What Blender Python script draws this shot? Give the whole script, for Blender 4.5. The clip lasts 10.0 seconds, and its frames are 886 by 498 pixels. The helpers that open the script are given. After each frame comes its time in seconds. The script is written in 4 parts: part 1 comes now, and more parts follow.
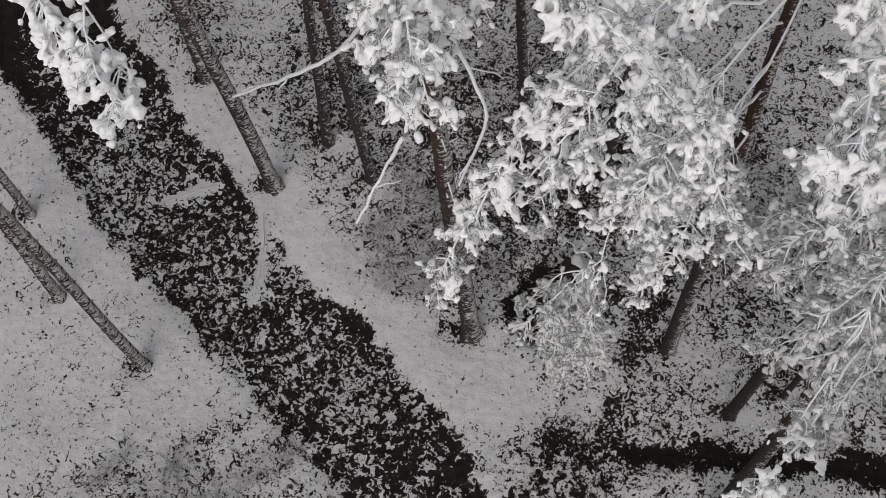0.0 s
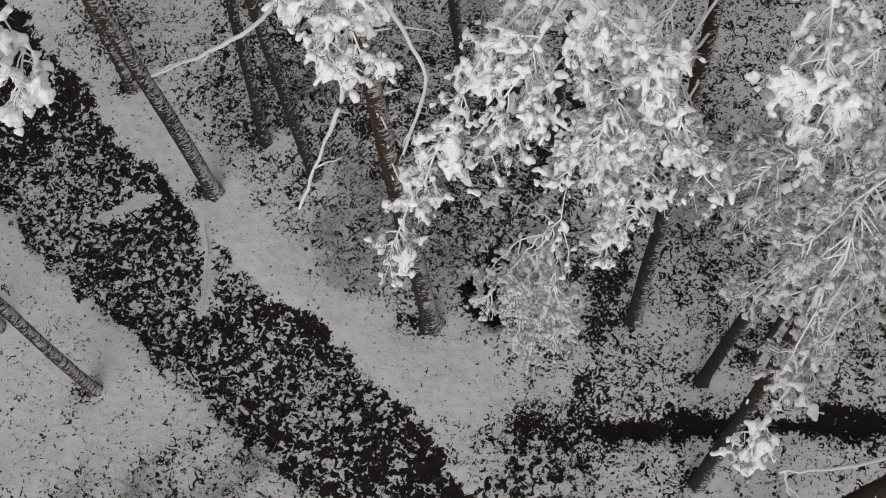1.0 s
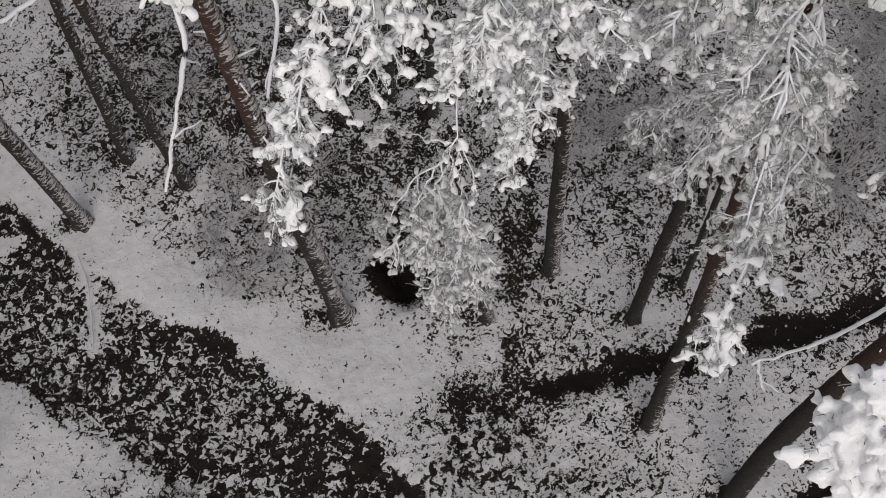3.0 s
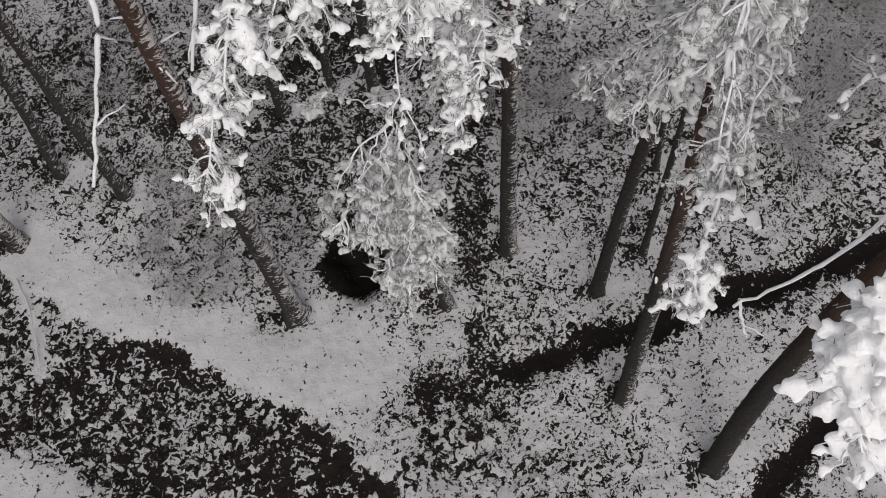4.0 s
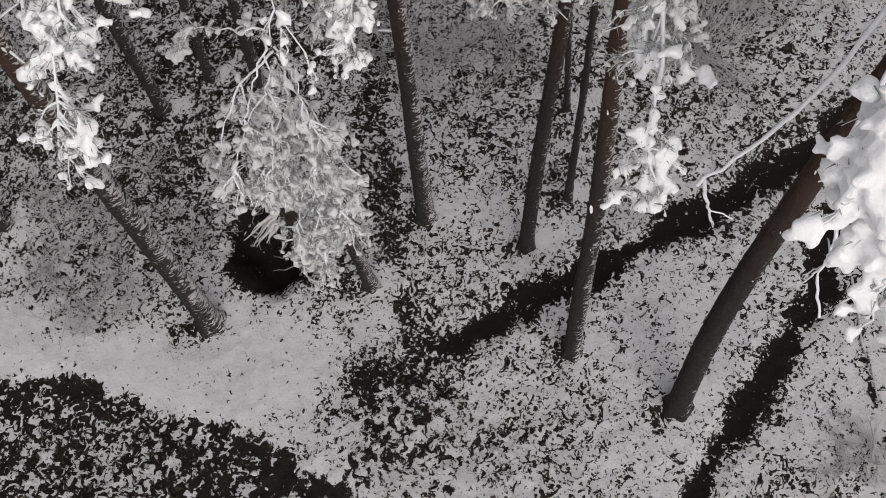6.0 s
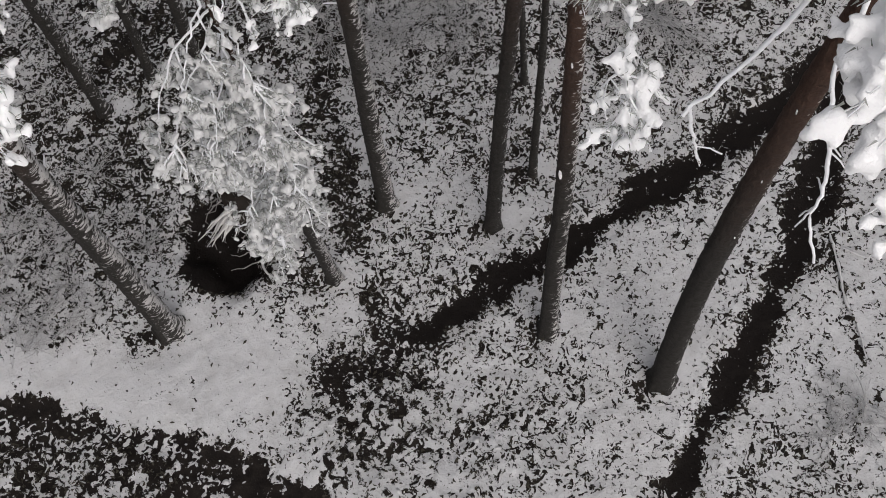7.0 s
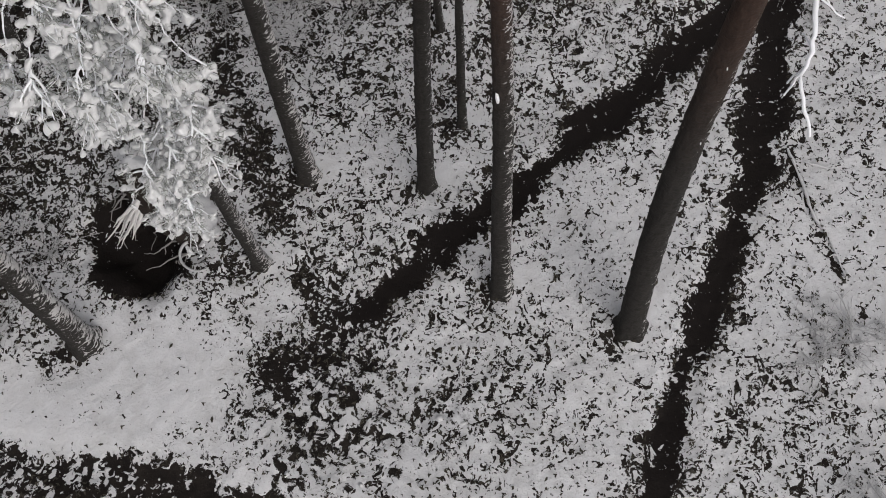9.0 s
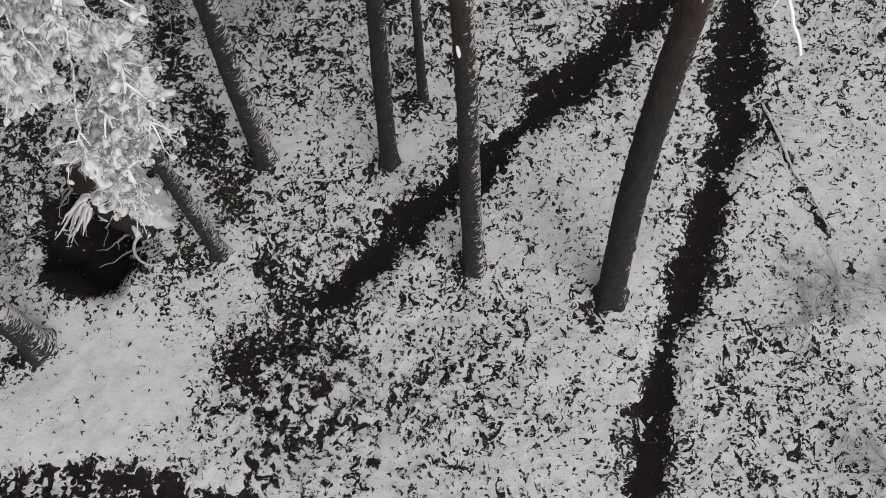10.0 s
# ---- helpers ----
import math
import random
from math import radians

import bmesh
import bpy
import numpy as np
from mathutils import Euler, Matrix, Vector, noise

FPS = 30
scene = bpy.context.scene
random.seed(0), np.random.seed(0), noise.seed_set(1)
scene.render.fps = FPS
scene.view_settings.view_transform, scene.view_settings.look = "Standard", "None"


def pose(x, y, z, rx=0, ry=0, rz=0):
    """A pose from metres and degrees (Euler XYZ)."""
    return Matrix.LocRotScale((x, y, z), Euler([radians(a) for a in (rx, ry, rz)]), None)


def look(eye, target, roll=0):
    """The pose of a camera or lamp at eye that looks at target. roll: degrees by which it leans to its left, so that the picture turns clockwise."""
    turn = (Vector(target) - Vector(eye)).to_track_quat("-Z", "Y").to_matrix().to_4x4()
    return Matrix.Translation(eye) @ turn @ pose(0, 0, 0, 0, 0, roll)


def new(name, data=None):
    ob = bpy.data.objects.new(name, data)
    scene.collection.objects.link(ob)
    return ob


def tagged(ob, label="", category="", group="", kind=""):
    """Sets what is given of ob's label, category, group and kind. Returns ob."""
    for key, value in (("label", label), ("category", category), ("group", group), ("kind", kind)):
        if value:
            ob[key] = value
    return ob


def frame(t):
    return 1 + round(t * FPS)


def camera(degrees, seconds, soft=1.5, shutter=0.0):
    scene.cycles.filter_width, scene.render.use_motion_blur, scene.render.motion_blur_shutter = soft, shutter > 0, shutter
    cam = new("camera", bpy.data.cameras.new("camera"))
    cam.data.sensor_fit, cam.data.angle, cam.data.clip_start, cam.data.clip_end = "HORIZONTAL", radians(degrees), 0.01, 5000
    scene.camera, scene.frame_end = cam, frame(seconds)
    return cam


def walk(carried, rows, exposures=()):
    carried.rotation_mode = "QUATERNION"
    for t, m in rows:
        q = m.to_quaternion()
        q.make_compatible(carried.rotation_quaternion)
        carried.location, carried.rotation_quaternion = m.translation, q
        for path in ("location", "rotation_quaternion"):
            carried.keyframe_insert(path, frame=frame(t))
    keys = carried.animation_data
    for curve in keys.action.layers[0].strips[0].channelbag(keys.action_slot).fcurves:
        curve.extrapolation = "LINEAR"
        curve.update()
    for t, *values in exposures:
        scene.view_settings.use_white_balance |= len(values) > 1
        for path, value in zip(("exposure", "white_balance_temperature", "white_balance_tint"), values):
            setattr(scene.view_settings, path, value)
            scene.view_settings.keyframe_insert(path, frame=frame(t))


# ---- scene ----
cam = camera(38.97, 10.0, soft=0.9)
PATH = [
    (0, (0.007, -0.005, 22.701), (-0.000, 0.776, 20.860), -5.78),
    (0.5, (-0.014, -0.007, 22.282), (0.018, 0.774, 20.441), -5.80),
    (1, (-0.035, -0.010, 21.870), (0.036, 0.770, 20.030), -5.81),
    (1.5, (-0.058, -0.015, 21.468), (0.055, 0.761, 19.628), -5.83),
    (2, (-0.081, -0.021, 21.073), (0.071, 0.749, 19.234), -5.84),
    (2.5, (-0.105, -0.027, 20.686), (0.087, 0.734, 18.847), -5.85),
    (3, (-0.130, -0.033, 20.305), (0.100, 0.719, 18.466), -5.86),
    (3.5, (-0.155, -0.036, 19.927), (0.112, 0.704, 18.088), -5.87),
    (4, (-0.179, -0.036, 19.551), (0.122, 0.691, 17.712), -5.88),
    (4.5, (-0.203, -0.031, 19.173), (0.131, 0.682, 17.335), -5.88),
    (5, (-0.225, -0.018, 18.793), (0.140, 0.679, 16.954), -5.89),
    (5.5, (-0.246, 0.001, 18.407), (0.148, 0.683, 16.569), -5.90),
    (6, (-0.264, 0.028, 18.015), (0.157, 0.694, 16.176), -5.90),
    (6.5, (-0.280, 0.063, 17.614), (0.166, 0.712, 15.775), -5.91),
    (7, (-0.294, 0.105, 17.205), (0.176, 0.736, 15.367), -5.91),
    (7.5, (-0.305, 0.152, 16.789), (0.187, 0.765, 14.950), -5.91),
    (8, (-0.313, 0.200, 16.366), (0.199, 0.796, 14.527), -5.91),
    (8.5, (-0.320, 0.247, 15.939), (0.212, 0.824, 14.100), -5.91),
    (9, (-0.326, 0.285, 15.513), (0.225, 0.844, 13.673), -5.91),
    (9.5, (-0.331, 0.309, 15.093), (0.236, 0.849, 13.253), -5.91),
    (10, (-0.338, 0.309, 14.685), (0.245, 0.831, 12.845), -5.91),
]
walk(cam, [(t, look(eye, target, roll)) for t, eye, target, roll in PATH],
     exposures=[(0, -0.23, 6560, 12), (2.5, -0.17, 6600, 13), (4.5, -0.02, 6600, 13), (7.5, 0.06, 6560, 12.5), (9, 0.15, 6520, 12), (10, 0.27, 6480, 11.5)])

# ---- light ----
world = bpy.data.worlds.new("overcast_sky")
scene.world = world
world.use_nodes = True
wn, wl = world.node_tree.nodes, world.node_tree.links
sky = wn.new("ShaderNodeTexSky")
sky.sky_type = "NISHITA"
sky.sun_disc = False
sky.sun_elevation, sky.sun_rotation = radians(38), radians(200)
sky.dust_density = 4.0
grey = wn.new("ShaderNodeHueSaturation")
grey.inputs["Saturation"].default_value = 0.22
wl.new(sky.outputs[0], grey.inputs["Color"])
wl.new(grey.outputs[0], wn["Background"].inputs["Color"])
wn["Background"].inputs["Strength"].default_value = 0.11
sun_data = bpy.data.lights.new("sun", "SUN")
sun_data.energy, sun_data.angle, sun_data.color = 0.6, radians(40), (1.0, 0.97, 0.94)
sun = new("sun", sun_data)
sun.matrix_world = look((0, 0, 40), (7.0, 20.0, 0.0))


# ---- materials ----
def material(name):
    m = bpy.data.materials.new(name)
    m.use_nodes = True
    return m, m.node_tree.nodes, m.node_tree.links, m.node_tree.nodes["Principled BSDF"]


def node(nodes, links, kind, ins=(), **props):
    n = nodes.new(kind)
    for k, v in props.items():
        setattr(n, k, v)
    for k, v in dict(ins).items():
        if isinstance(v, bpy.types.NodeSocket):
            links.new(v, n.inputs[k])
        else:
            n.inputs[k].default_value = v
    return n


def noise_tex(nodes, links, vec, scale, detail=3.0, rough=0.55, distortion=0.0):
    return node(nodes, links, "ShaderNodeTexNoise", {"Vector": vec, "Scale": scale, "Detail": detail, "Roughness": rough, "Distortion": distortion})


def math_node(nodes, links, op, a, b=0.0, clamp=False):
    return node(nodes, links, "ShaderNodeMath", {0: a, 1: b}, operation=op, use_clamp=clamp).outputs[0]


def ramp_between(nodes, links, value, lo, hi, smooth=True):
    n = node(nodes, links, "ShaderNodeMapRange", {"Value": value, "From Min": lo, "From Max": hi})
    n.interpolation_type = "SMOOTHSTEP" if smooth else "LINEAR"
    return n.outputs[0]


def mix_colour(nodes, links, fac, a, b):
    n = nodes.new("ShaderNodeMix")
    n.data_type = "RGBA"
    for k, v in ((0, fac), (6, a), (7, b)):
        if isinstance(v, bpy.types.NodeSocket):
            links.new(v, n.inputs[k])
        else:
            n.inputs[k].default_value = v
    return n.outputs[2]


SNOW = (0.80, 0.81, 0.83, 1)


def snow_material(name, low, high):
    m, n, l, p = material(name)
    tc = n.new("ShaderNodeNewGeometry").outputs["Position"]
    a, b = noise_tex(n, l, tc, 24, 4), noise_tex(n, l, tc, 85, 2)
    l.new(mix_colour(n, l, a.outputs[0], low, high), p.inputs["Base Color"])
    p.inputs["Roughness"].default_value = 0.75
    p.inputs["Specular IOR Level"].default_value = 0.25
    mixed = math_node(n, l, "ADD", a.outputs[0], math_node(n, l, "MULTIPLY", b.outputs[0], 0.35))
    bump = node(n, l, "ShaderNodeBump", {"Height": mixed, "Strength": 0.6, "Distance": 0.022})
    p.inputs["Subsurface Weight"].default_value = 0.35
    p.inputs["Subsurface Radius"].default_value = (1.0, 1.0, 1.0)
    p.inputs["Subsurface Scale"].default_value = 0.03
    l.new(bump.outputs[0], p.inputs["Normal"])
    return m


def ground_material():
    m, n, l, p = material("snowy_litter")
    pos = n.new("ShaderNodeNewGeometry").outputs["Position"]
    bare = node(n, l, "ShaderNodeAttribute", attribute_name="bare").outputs["Fac"]
    wet = node(n, l, "ShaderNodeAttribute", attribute_name="wet").outputs["Fac"]
    fine = noise_tex(n, l, pos, 6.2, 2.5, 0.6, 1.9).outputs[0]
    coarse = node(n, l, "ShaderNodeAttribute", attribute_name="coarse").outputs["Fac"]
    wide = noise_tex(n, l, pos, 8.2, 2.6, 0.55, 1.0).outputs[0]
    cakes = node(n, l, "ShaderNodeAttribute", attribute_name="cakes").outputs["Fac"]
    wide = node(n, l, "ShaderNodeMix", {0: cakes, 2: wide, 3: noise_tex(n, l, pos, 6.0, 3.6, 0.58, 0.8).outputs[0]}).outputs[0]
    fine = node(n, l, "ShaderNodeMix", {0: coarse, 2: fine, 3: wide}).outputs[0]
    patch = noise_tex(n, l, pos, 2.6, 2.0, 0.5, 0.6).outputs[0]
    speck = noise_tex(n, l, pos, 17.0, 2.0, 0.5, 1.2).outputs[0]
    f = math_node(n, l, "MULTIPLY", math_node(n, l, "SUBTRACT", fine, 0.5), 8.6)
    g = math_node(n, l, "MULTIPLY", math_node(n, l, "SUBTRACT", patch, 0.5), 3.4)
    s = math_node(n, l, "MULTIPLY", math_node(n, l, "SUBTRACT", speck, 0.5), 4.0)
    s = math_node(n, l, "MULTIPLY", s, math_node(n, l, "SUBTRACT", 1.0, math_node(n, l, "MULTIPLY", coarse, 0.6)))
    total = math_node(n, l, "ADD", math_node(n, l, "ADD", f, g), math_node(n, l, "ADD", s, bare))
    dark = ramp_between(n, l, total, -0.24, 0.24)
    # dusted rim between bare litter and snow
    tone = noise_tex(n, l, pos, 5.0, 4.0, 0.6).outputs[0]
    tone2 = noise_tex(n, l, pos, 45.0, 3.0, 0.6).outputs[0]
    litter_a = mix_colour(n, l, ramp_between(n, l, tone, 0.35, 0.7), (0.0125, 0.0105, 0.0095, 1), (0.028, 0.023, 0.019, 1))
    litter = mix_colour(n, l, ramp_between(n, l, tone2, 0.55, 0.8), litter_a, (0.056, 0.050, 0.044, 1))
    mud = mix_colour(n, l, tone2, (0.006, 0.005, 0.0048, 1), (0.015, 0.012, 0.0105, 1))
    soil = mix_colour(n, l, wet, litter, mud)
    # old thin snow, greyed further to carry the shade of the surrounding canopy
    snow_tone = mix_colour(n, l, ramp_between(n, l, tone, 0.3, 0.7), (0.50, 0.495, 0.495, 1), (0.575, 0.575, 0.58, 1))
    drift = noise_tex(n, l, pos, 1.3, 4.0, 0.6, 0.4).outputs[0]
    snow_tone = mix_colour(n, l, math_node(n, l, "MULTIPLY", ramp_between(n, l, drift, 0.35, 0.65), 0.5), snow_tone, (0.60, 0.60, 0.61, 1))
    dusty = noise_tex(n, l, pos, 19.0, 3.0, 0.6, 0.8).outputs[0]
    thin = ramp_between(n, l, bare, -2.1, -0.8)
    snow_tone = mix_colour(n, l, math_node(n, l, "MULTIPLY", math_node(n, l, "MULTIPLY", ramp_between(n, l, dusty, 0.53, 0.76), 0.42), thin), snow_tone, (0.225, 0.215, 0.21, 1))
    l.new(mix_colour(n, l, dark, snow_tone, soil), p.inputs["Base Color"])
    rough = node(n, l, "ShaderNodeMapRange", {"Value": dark, "To Min": 0.8, "To Max": 0.7})
    l.new(rough.outputs[0], p.inputs["Roughness"])
    p.inputs["Specular IOR Level"].default_value = 0.06
    height = math_node(n, l, "SUBTRACT", math_node(n, l, "MULTIPLY", fine, 0.5), dark)
    height = math_node(n, l, "ADD", height, math_node(n, l, "MULTIPLY", tone2, 0.3))
    height = math_node(n, l, "ADD", height, math_node(n, l, "MULTIPLY", dusty, 0.55))
    height = math_node(n, l, "ADD", height, math_node(n, l, "MULTIPLY", tone, 2.2))
    bump = node(n, l, "ShaderNodeBump", {"Height": height, "Strength": 0.5, "Distance": 0.035})
    l.new(bump.outputs[0], p.inputs["Normal"])
    return m


def bark_material(name, snow_amount):
    """Furrowed pine bark, orange higher up, with snow driven against the windward side."""
    m, n, l, p = material(name)
    geo = n.new("ShaderNodeNewGeometry")
    pos = geo.outputs["Position"]
    stretch = node(n, l, "ShaderNodeMapping", {"Vector": pos, "Scale": (1, 1, 2.1)}).outputs[0]
    upright = node(n, l, "ShaderNodeMapping", {"Vector": pos, "Scale": (1, 1, 0.35)}).outputs[0]
    ridges = noise_tex(n, l, stretch, 6.6, 2.5, 0.6, 1.8).outputs[0]
    furrow = noise_tex(n, l, upright, 22, 3, 0.6, 0.5).outputs[0]
    z = node(n, l, "ShaderNodeSeparateXYZ", {0: pos}).outputs[2]
    old = mix_colour(n, l, furrow, (0.009, 0.0085, 0.008, 1), (0.043, 0.039, 0.035, 1))
    young = mix_colour(n, l, furrow, (0.018, 0.012, 0.010, 1), (0.085, 0.047, 0.033, 1))
    height = math_node(n, l, "ADD", z, math_node(n, l, "MULTIPLY", ridges, 2.0))
    bark = mix_colour(n, l, ramp_between(n, l, height, 5.0, 10.0), old, young)
    wind = node(n, l, "ShaderNodeVectorMath", {0: geo.outputs["Normal"], 1: (0.93, -0.30, 0.22)}, operation="DOT_PRODUCT").outputs["Value"]
    flakes = math_node(n, l, "ADD", math_node(n, l, "MULTIPLY", math_node(n, l, "SUBTRACT", ridges, 0.5), 7.5), wind)
    flakes = math_node(n, l, "ADD", flakes, snow_amount)
    white = math_node(n, l, "MULTIPLY", ramp_between(n, l, flakes, 0.60, 0.95), ramp_between(n, l, wind, -0.75, 0.15))
    # fine frost grains caught in the furrows
    grain = noise_tex(n, l, stretch, 38, 2, 0.6, 0.8).outputs[0]
    frost = math_node(n, l, "MULTIPLY", ramp_between(n, l, grain, 0.52, 0.75), math_node(n, l, "MULTIPLY", ramp_between(n, l, wind, -0.5, 0.9), 0.36))
    white = math_node(n, l, "MAXIMUM", white, frost)
    l.new(mix_colour(n, l, math_node(n, l, "MULTIPLY", white, 0.9), bark, (0.52, 0.51, 0.505, 1)), p.inputs["Base Color"])
    p.inputs["Roughness"].default_value = 0.9
    p.inputs["Specular IOR Level"].default_value = 0.15
    rise = math_node(n, l, "ADD", math_node(n, l, "MULTIPLY", ridges, 0.8), furrow)
    bump = node(n, l, "ShaderNodeBump", {"Height": rise, "Strength": 0.9, "Distance": 0.03})
    l.new(bump.outputs[0], p.inputs["Normal"])
    return m


def twig_material():
    """Thin bark with a rime and snow crust on every side that looks up."""
    m, n, l, p = material("snow_crusted_twig")
    geo = n.new("ShaderNodeNewGeometry")
    a = noise_tex(n, l, geo.outputs["Position"], 18, 3).outputs[0]
    up = node(n, l, "ShaderNodeSeparateXYZ", {0: geo.outputs["Normal"]}).outputs[2]
    crust = math_node(n, l, "ADD", up, math_node(n, l, "MULTIPLY", math_node(n, l, "SUBTRACT", a, 0.5), 1.6))
    white = ramp_between(n, l, crust, -0.55, -0.1)
    l.new(mix_colour(n, l, white, (0.10, 0.075, 0.06, 1), SNOW), p.inputs["Base Color"])
    p.inputs["Roughness"].default_value = 0.85
    p.inputs["Specular IOR Level"].default_value = 0.2
    return m


def plain_varied(name, a, b, scale, rough=0.8, spec=0.2):
    m, n, l, p = material(name)
    info = n.new("ShaderNodeNewGeometry")
    t = noise_tex(n, l, info.outputs["Position"], scale, 3).outputs[0]
    mixed = math_node(n, l, "ADD", math_node(n, l, "MULTIPLY", t, 0.5), math_node(n, l, "MULTIPLY", info.outputs["Random Per Island"], 0.5))
    l.new(mix_colour(n, l, mixed, a, b), p.inputs["Base Color"])
    p.inputs["Roughness"].default_value = rough
    p.inputs["Specular IOR Level"].default_value = spec
    return m


MAT_SNOW = snow_material("loose_snow", (0.87, 0.87, 0.88, 1), (0.945, 0.95, 0.955, 1))
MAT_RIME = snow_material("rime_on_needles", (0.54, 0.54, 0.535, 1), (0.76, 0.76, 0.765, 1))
# snow of the young pine, its colour darkened for the shade of taller crowns
MAT_SHADED_YOUNG_SNOW = snow_material("shaded_snow_on_young_pine", (0.50, 0.50, 0.495, 1), (0.71, 0.71, 0.715, 1))
# low-lying snow in the ground's tone, canopy shade included in the colour
MAT_SHADED_OLD_SNOW = snow_material("shaded_settled_snow", (0.49, 0.485, 0.485, 1), (0.59, 0.59, 0.595, 1))
MAT_GROUND = ground_material()
MAT_BARK = bark_material("pine_bark", 0.10)
MAT_BARK_SHADED = bark_material("sheltered_pine_bark", -0.45)
MAT_TWIG = twig_material()
MAT_NEEDLE = plain_varied("pine_needles", (0.10, 0.11, 0.095, 1), (0.50, 0.51, 0.49, 1), 9)
MAT_SPRIG = plain_varied("dwarf_shrub_leaves", (0.018, 0.018, 0.013, 1), (0.055, 0.045, 0.030, 1), 6, 0.6, 0.3)
MAT_FROST = plain_varied("frosted_stems", (0.24, 0.235, 0.23, 1), (0.62, 0.62, 0.625, 1), 7)
MAT_ROOT = plain_varied("dusted_root_bark", (0.05, 0.042, 0.037, 1), (0.36, 0.345, 0.335, 1), 12)
MAT_SPLINTER = plain_varied("torn_wood", (0.36, 0.345, 0.33, 1), (0.68, 0.67, 0.66, 1), 20)
MAT_SOIL = plain_varied("raw_earth", (0.010, 0.008, 0.007, 1), (0.035, 0.026, 0.02, 1), 10)


# ---- mesh helpers ----
def mesh_object(name, verts, faces, mat, parent=None, label="", smooth=True):
    me = bpy.data.meshes.new(name)
    verts = np.asarray(verts, dtype=np.float32)
    faces = np.asarray(faces, dtype=np.int32)
    k = faces.shape[1]
    me.vertices.add(len(verts))
    me.vertices.foreach_set("co", verts.ravel())
    me.loops.add(faces.size)
    me.loops.foreach_set("vertex_index", faces.ravel())
    me.polygons.add(len(faces))
    me.polygons.foreach_set("loop_start", np.arange(0, faces.size, k, dtype=np.int32))
    me.polygons.foreach_set("use_smooth", np.full(len(faces), smooth))
    me.update(calc_edges=True)
    me.materials.append(mat)
    ob = new(name, me)
    if parent:
        ob.parent = parent
    return tagged(ob, label) if label else ob


def unit(v):
    return v / np.maximum(np.linalg.norm(v, axis=-1, keepdims=True), 1e-9)


def tube(points, radii, sides):
    """Verts and quads of a tapered tube along a polyline."""
    points, radii = np.asarray(points, float), np.asarray(radii, float)
    tang = unit(np.gradient(points, axis=0))
    ref = np.array([0.31, 0.17, 0.93]) if abs(tang[0][2]) < 0.8 else np.array([0.93, 0.31, 0.1])
    side = unit(np.cross(tang, ref))
    over = np.cross(side, tang)
    a = np.arange(sides) * 2 * math.pi / sides
    ring = np.cos(a)[None, :, None] * side[:, None] + np.sin(a)[None, :, None] * over[:, None]
    verts = (points[:, None] + ring * radii[:, None, None]).reshape(-1, 3)
    i, j = np.meshgrid(np.arange(len(points) - 1), np.arange(sides), indexing="ij")
    q = np.stack([i * sides + j, i * sides + (j + 1) % sides, (i + 1) * sides + (j + 1) % sides, (i + 1) * sides + j], -1).reshape(-1, 4)
    return verts, q


def joined(pieces):
    verts, faces, n = [], [], 0
    for v, f in pieces:
        verts.append(v)
        faces.append(f + n)
        n += len(v)
    return np.concatenate(verts), np.concatenate(faces)


def ball(subdivisions):
    bm = bmesh.new()
    bmesh.ops.create_icosphere(bm, subdivisions=subdivisions, radius=1.0)
    v = np.array([x.co[:] for x in bm.verts])
    f = np.array([[x.index for x in face.verts] for face in bm.faces])
    bm.free()
    return v, f


BALLS = {1: ball(1), 2: ball(2)}


def lumps(rng, centres, along, length, width, detail=2, rough=0.28):
    """Soft uneven lumps: one at each centre, stretched along its own direction."""
    v, f = BALLS[detail]
    n = len(centres)
    along = unit(along)
    side = unit(np.cross(along, rng.normal(size=(n, 3))))
    third = np.cross(along, side)
    k = rng.normal(size=(n, 3, 3)) * 1.7
    phase = rng.uniform(0, 6.28, (n, 3))
    wave = np.sin(np.einsum("pc,nkc->npk", v, k) + phase[:, None, :]).sum(-1) / 3
    shape = v[None] * (1 + rough * wave[..., None] + rough * 0.25 * rng.normal(size=(n, len(v), 1)))
    squash = rng.uniform(0.7, 1.1, (n, 1, 1))
    out = (centres[:, None] + shape[..., 0:1] * along[:, None] * length[:, None, None] + shape[..., 1:2] * side[:, None] * width[:, None, None]
           + shape[..., 2:3] * third[:, None] * (width[:, None, None] * squash))
    faces = (f[None] + (np.arange(n) * len(v))[:, None, None]).reshape(-1, 3)
    return out.reshape(-1, 3), faces


def smooth_noise(x, y, cell, seed):
    """Value noise between 0 and 1 on a plane."""
    rng = np.random.default_rng(seed)
    table = rng.random((256, 256))
    u, v = x / cell, y / cell
    i, j = np.floor(u).astype(int), np.floor(v).astype(int)
    a, b = u - i, v - j
    a, b = a * a * (3 - 2 * a), b * b * (3 - 2 * b)
    t = lambda p, q: table[p % 256, q % 256]
    return (t(i, j) * (1 - a) + t(i + 1, j) * a) * (1 - b) + (t(i, j + 1) * (1 - a) + t(i + 1, j + 1) * a) * b


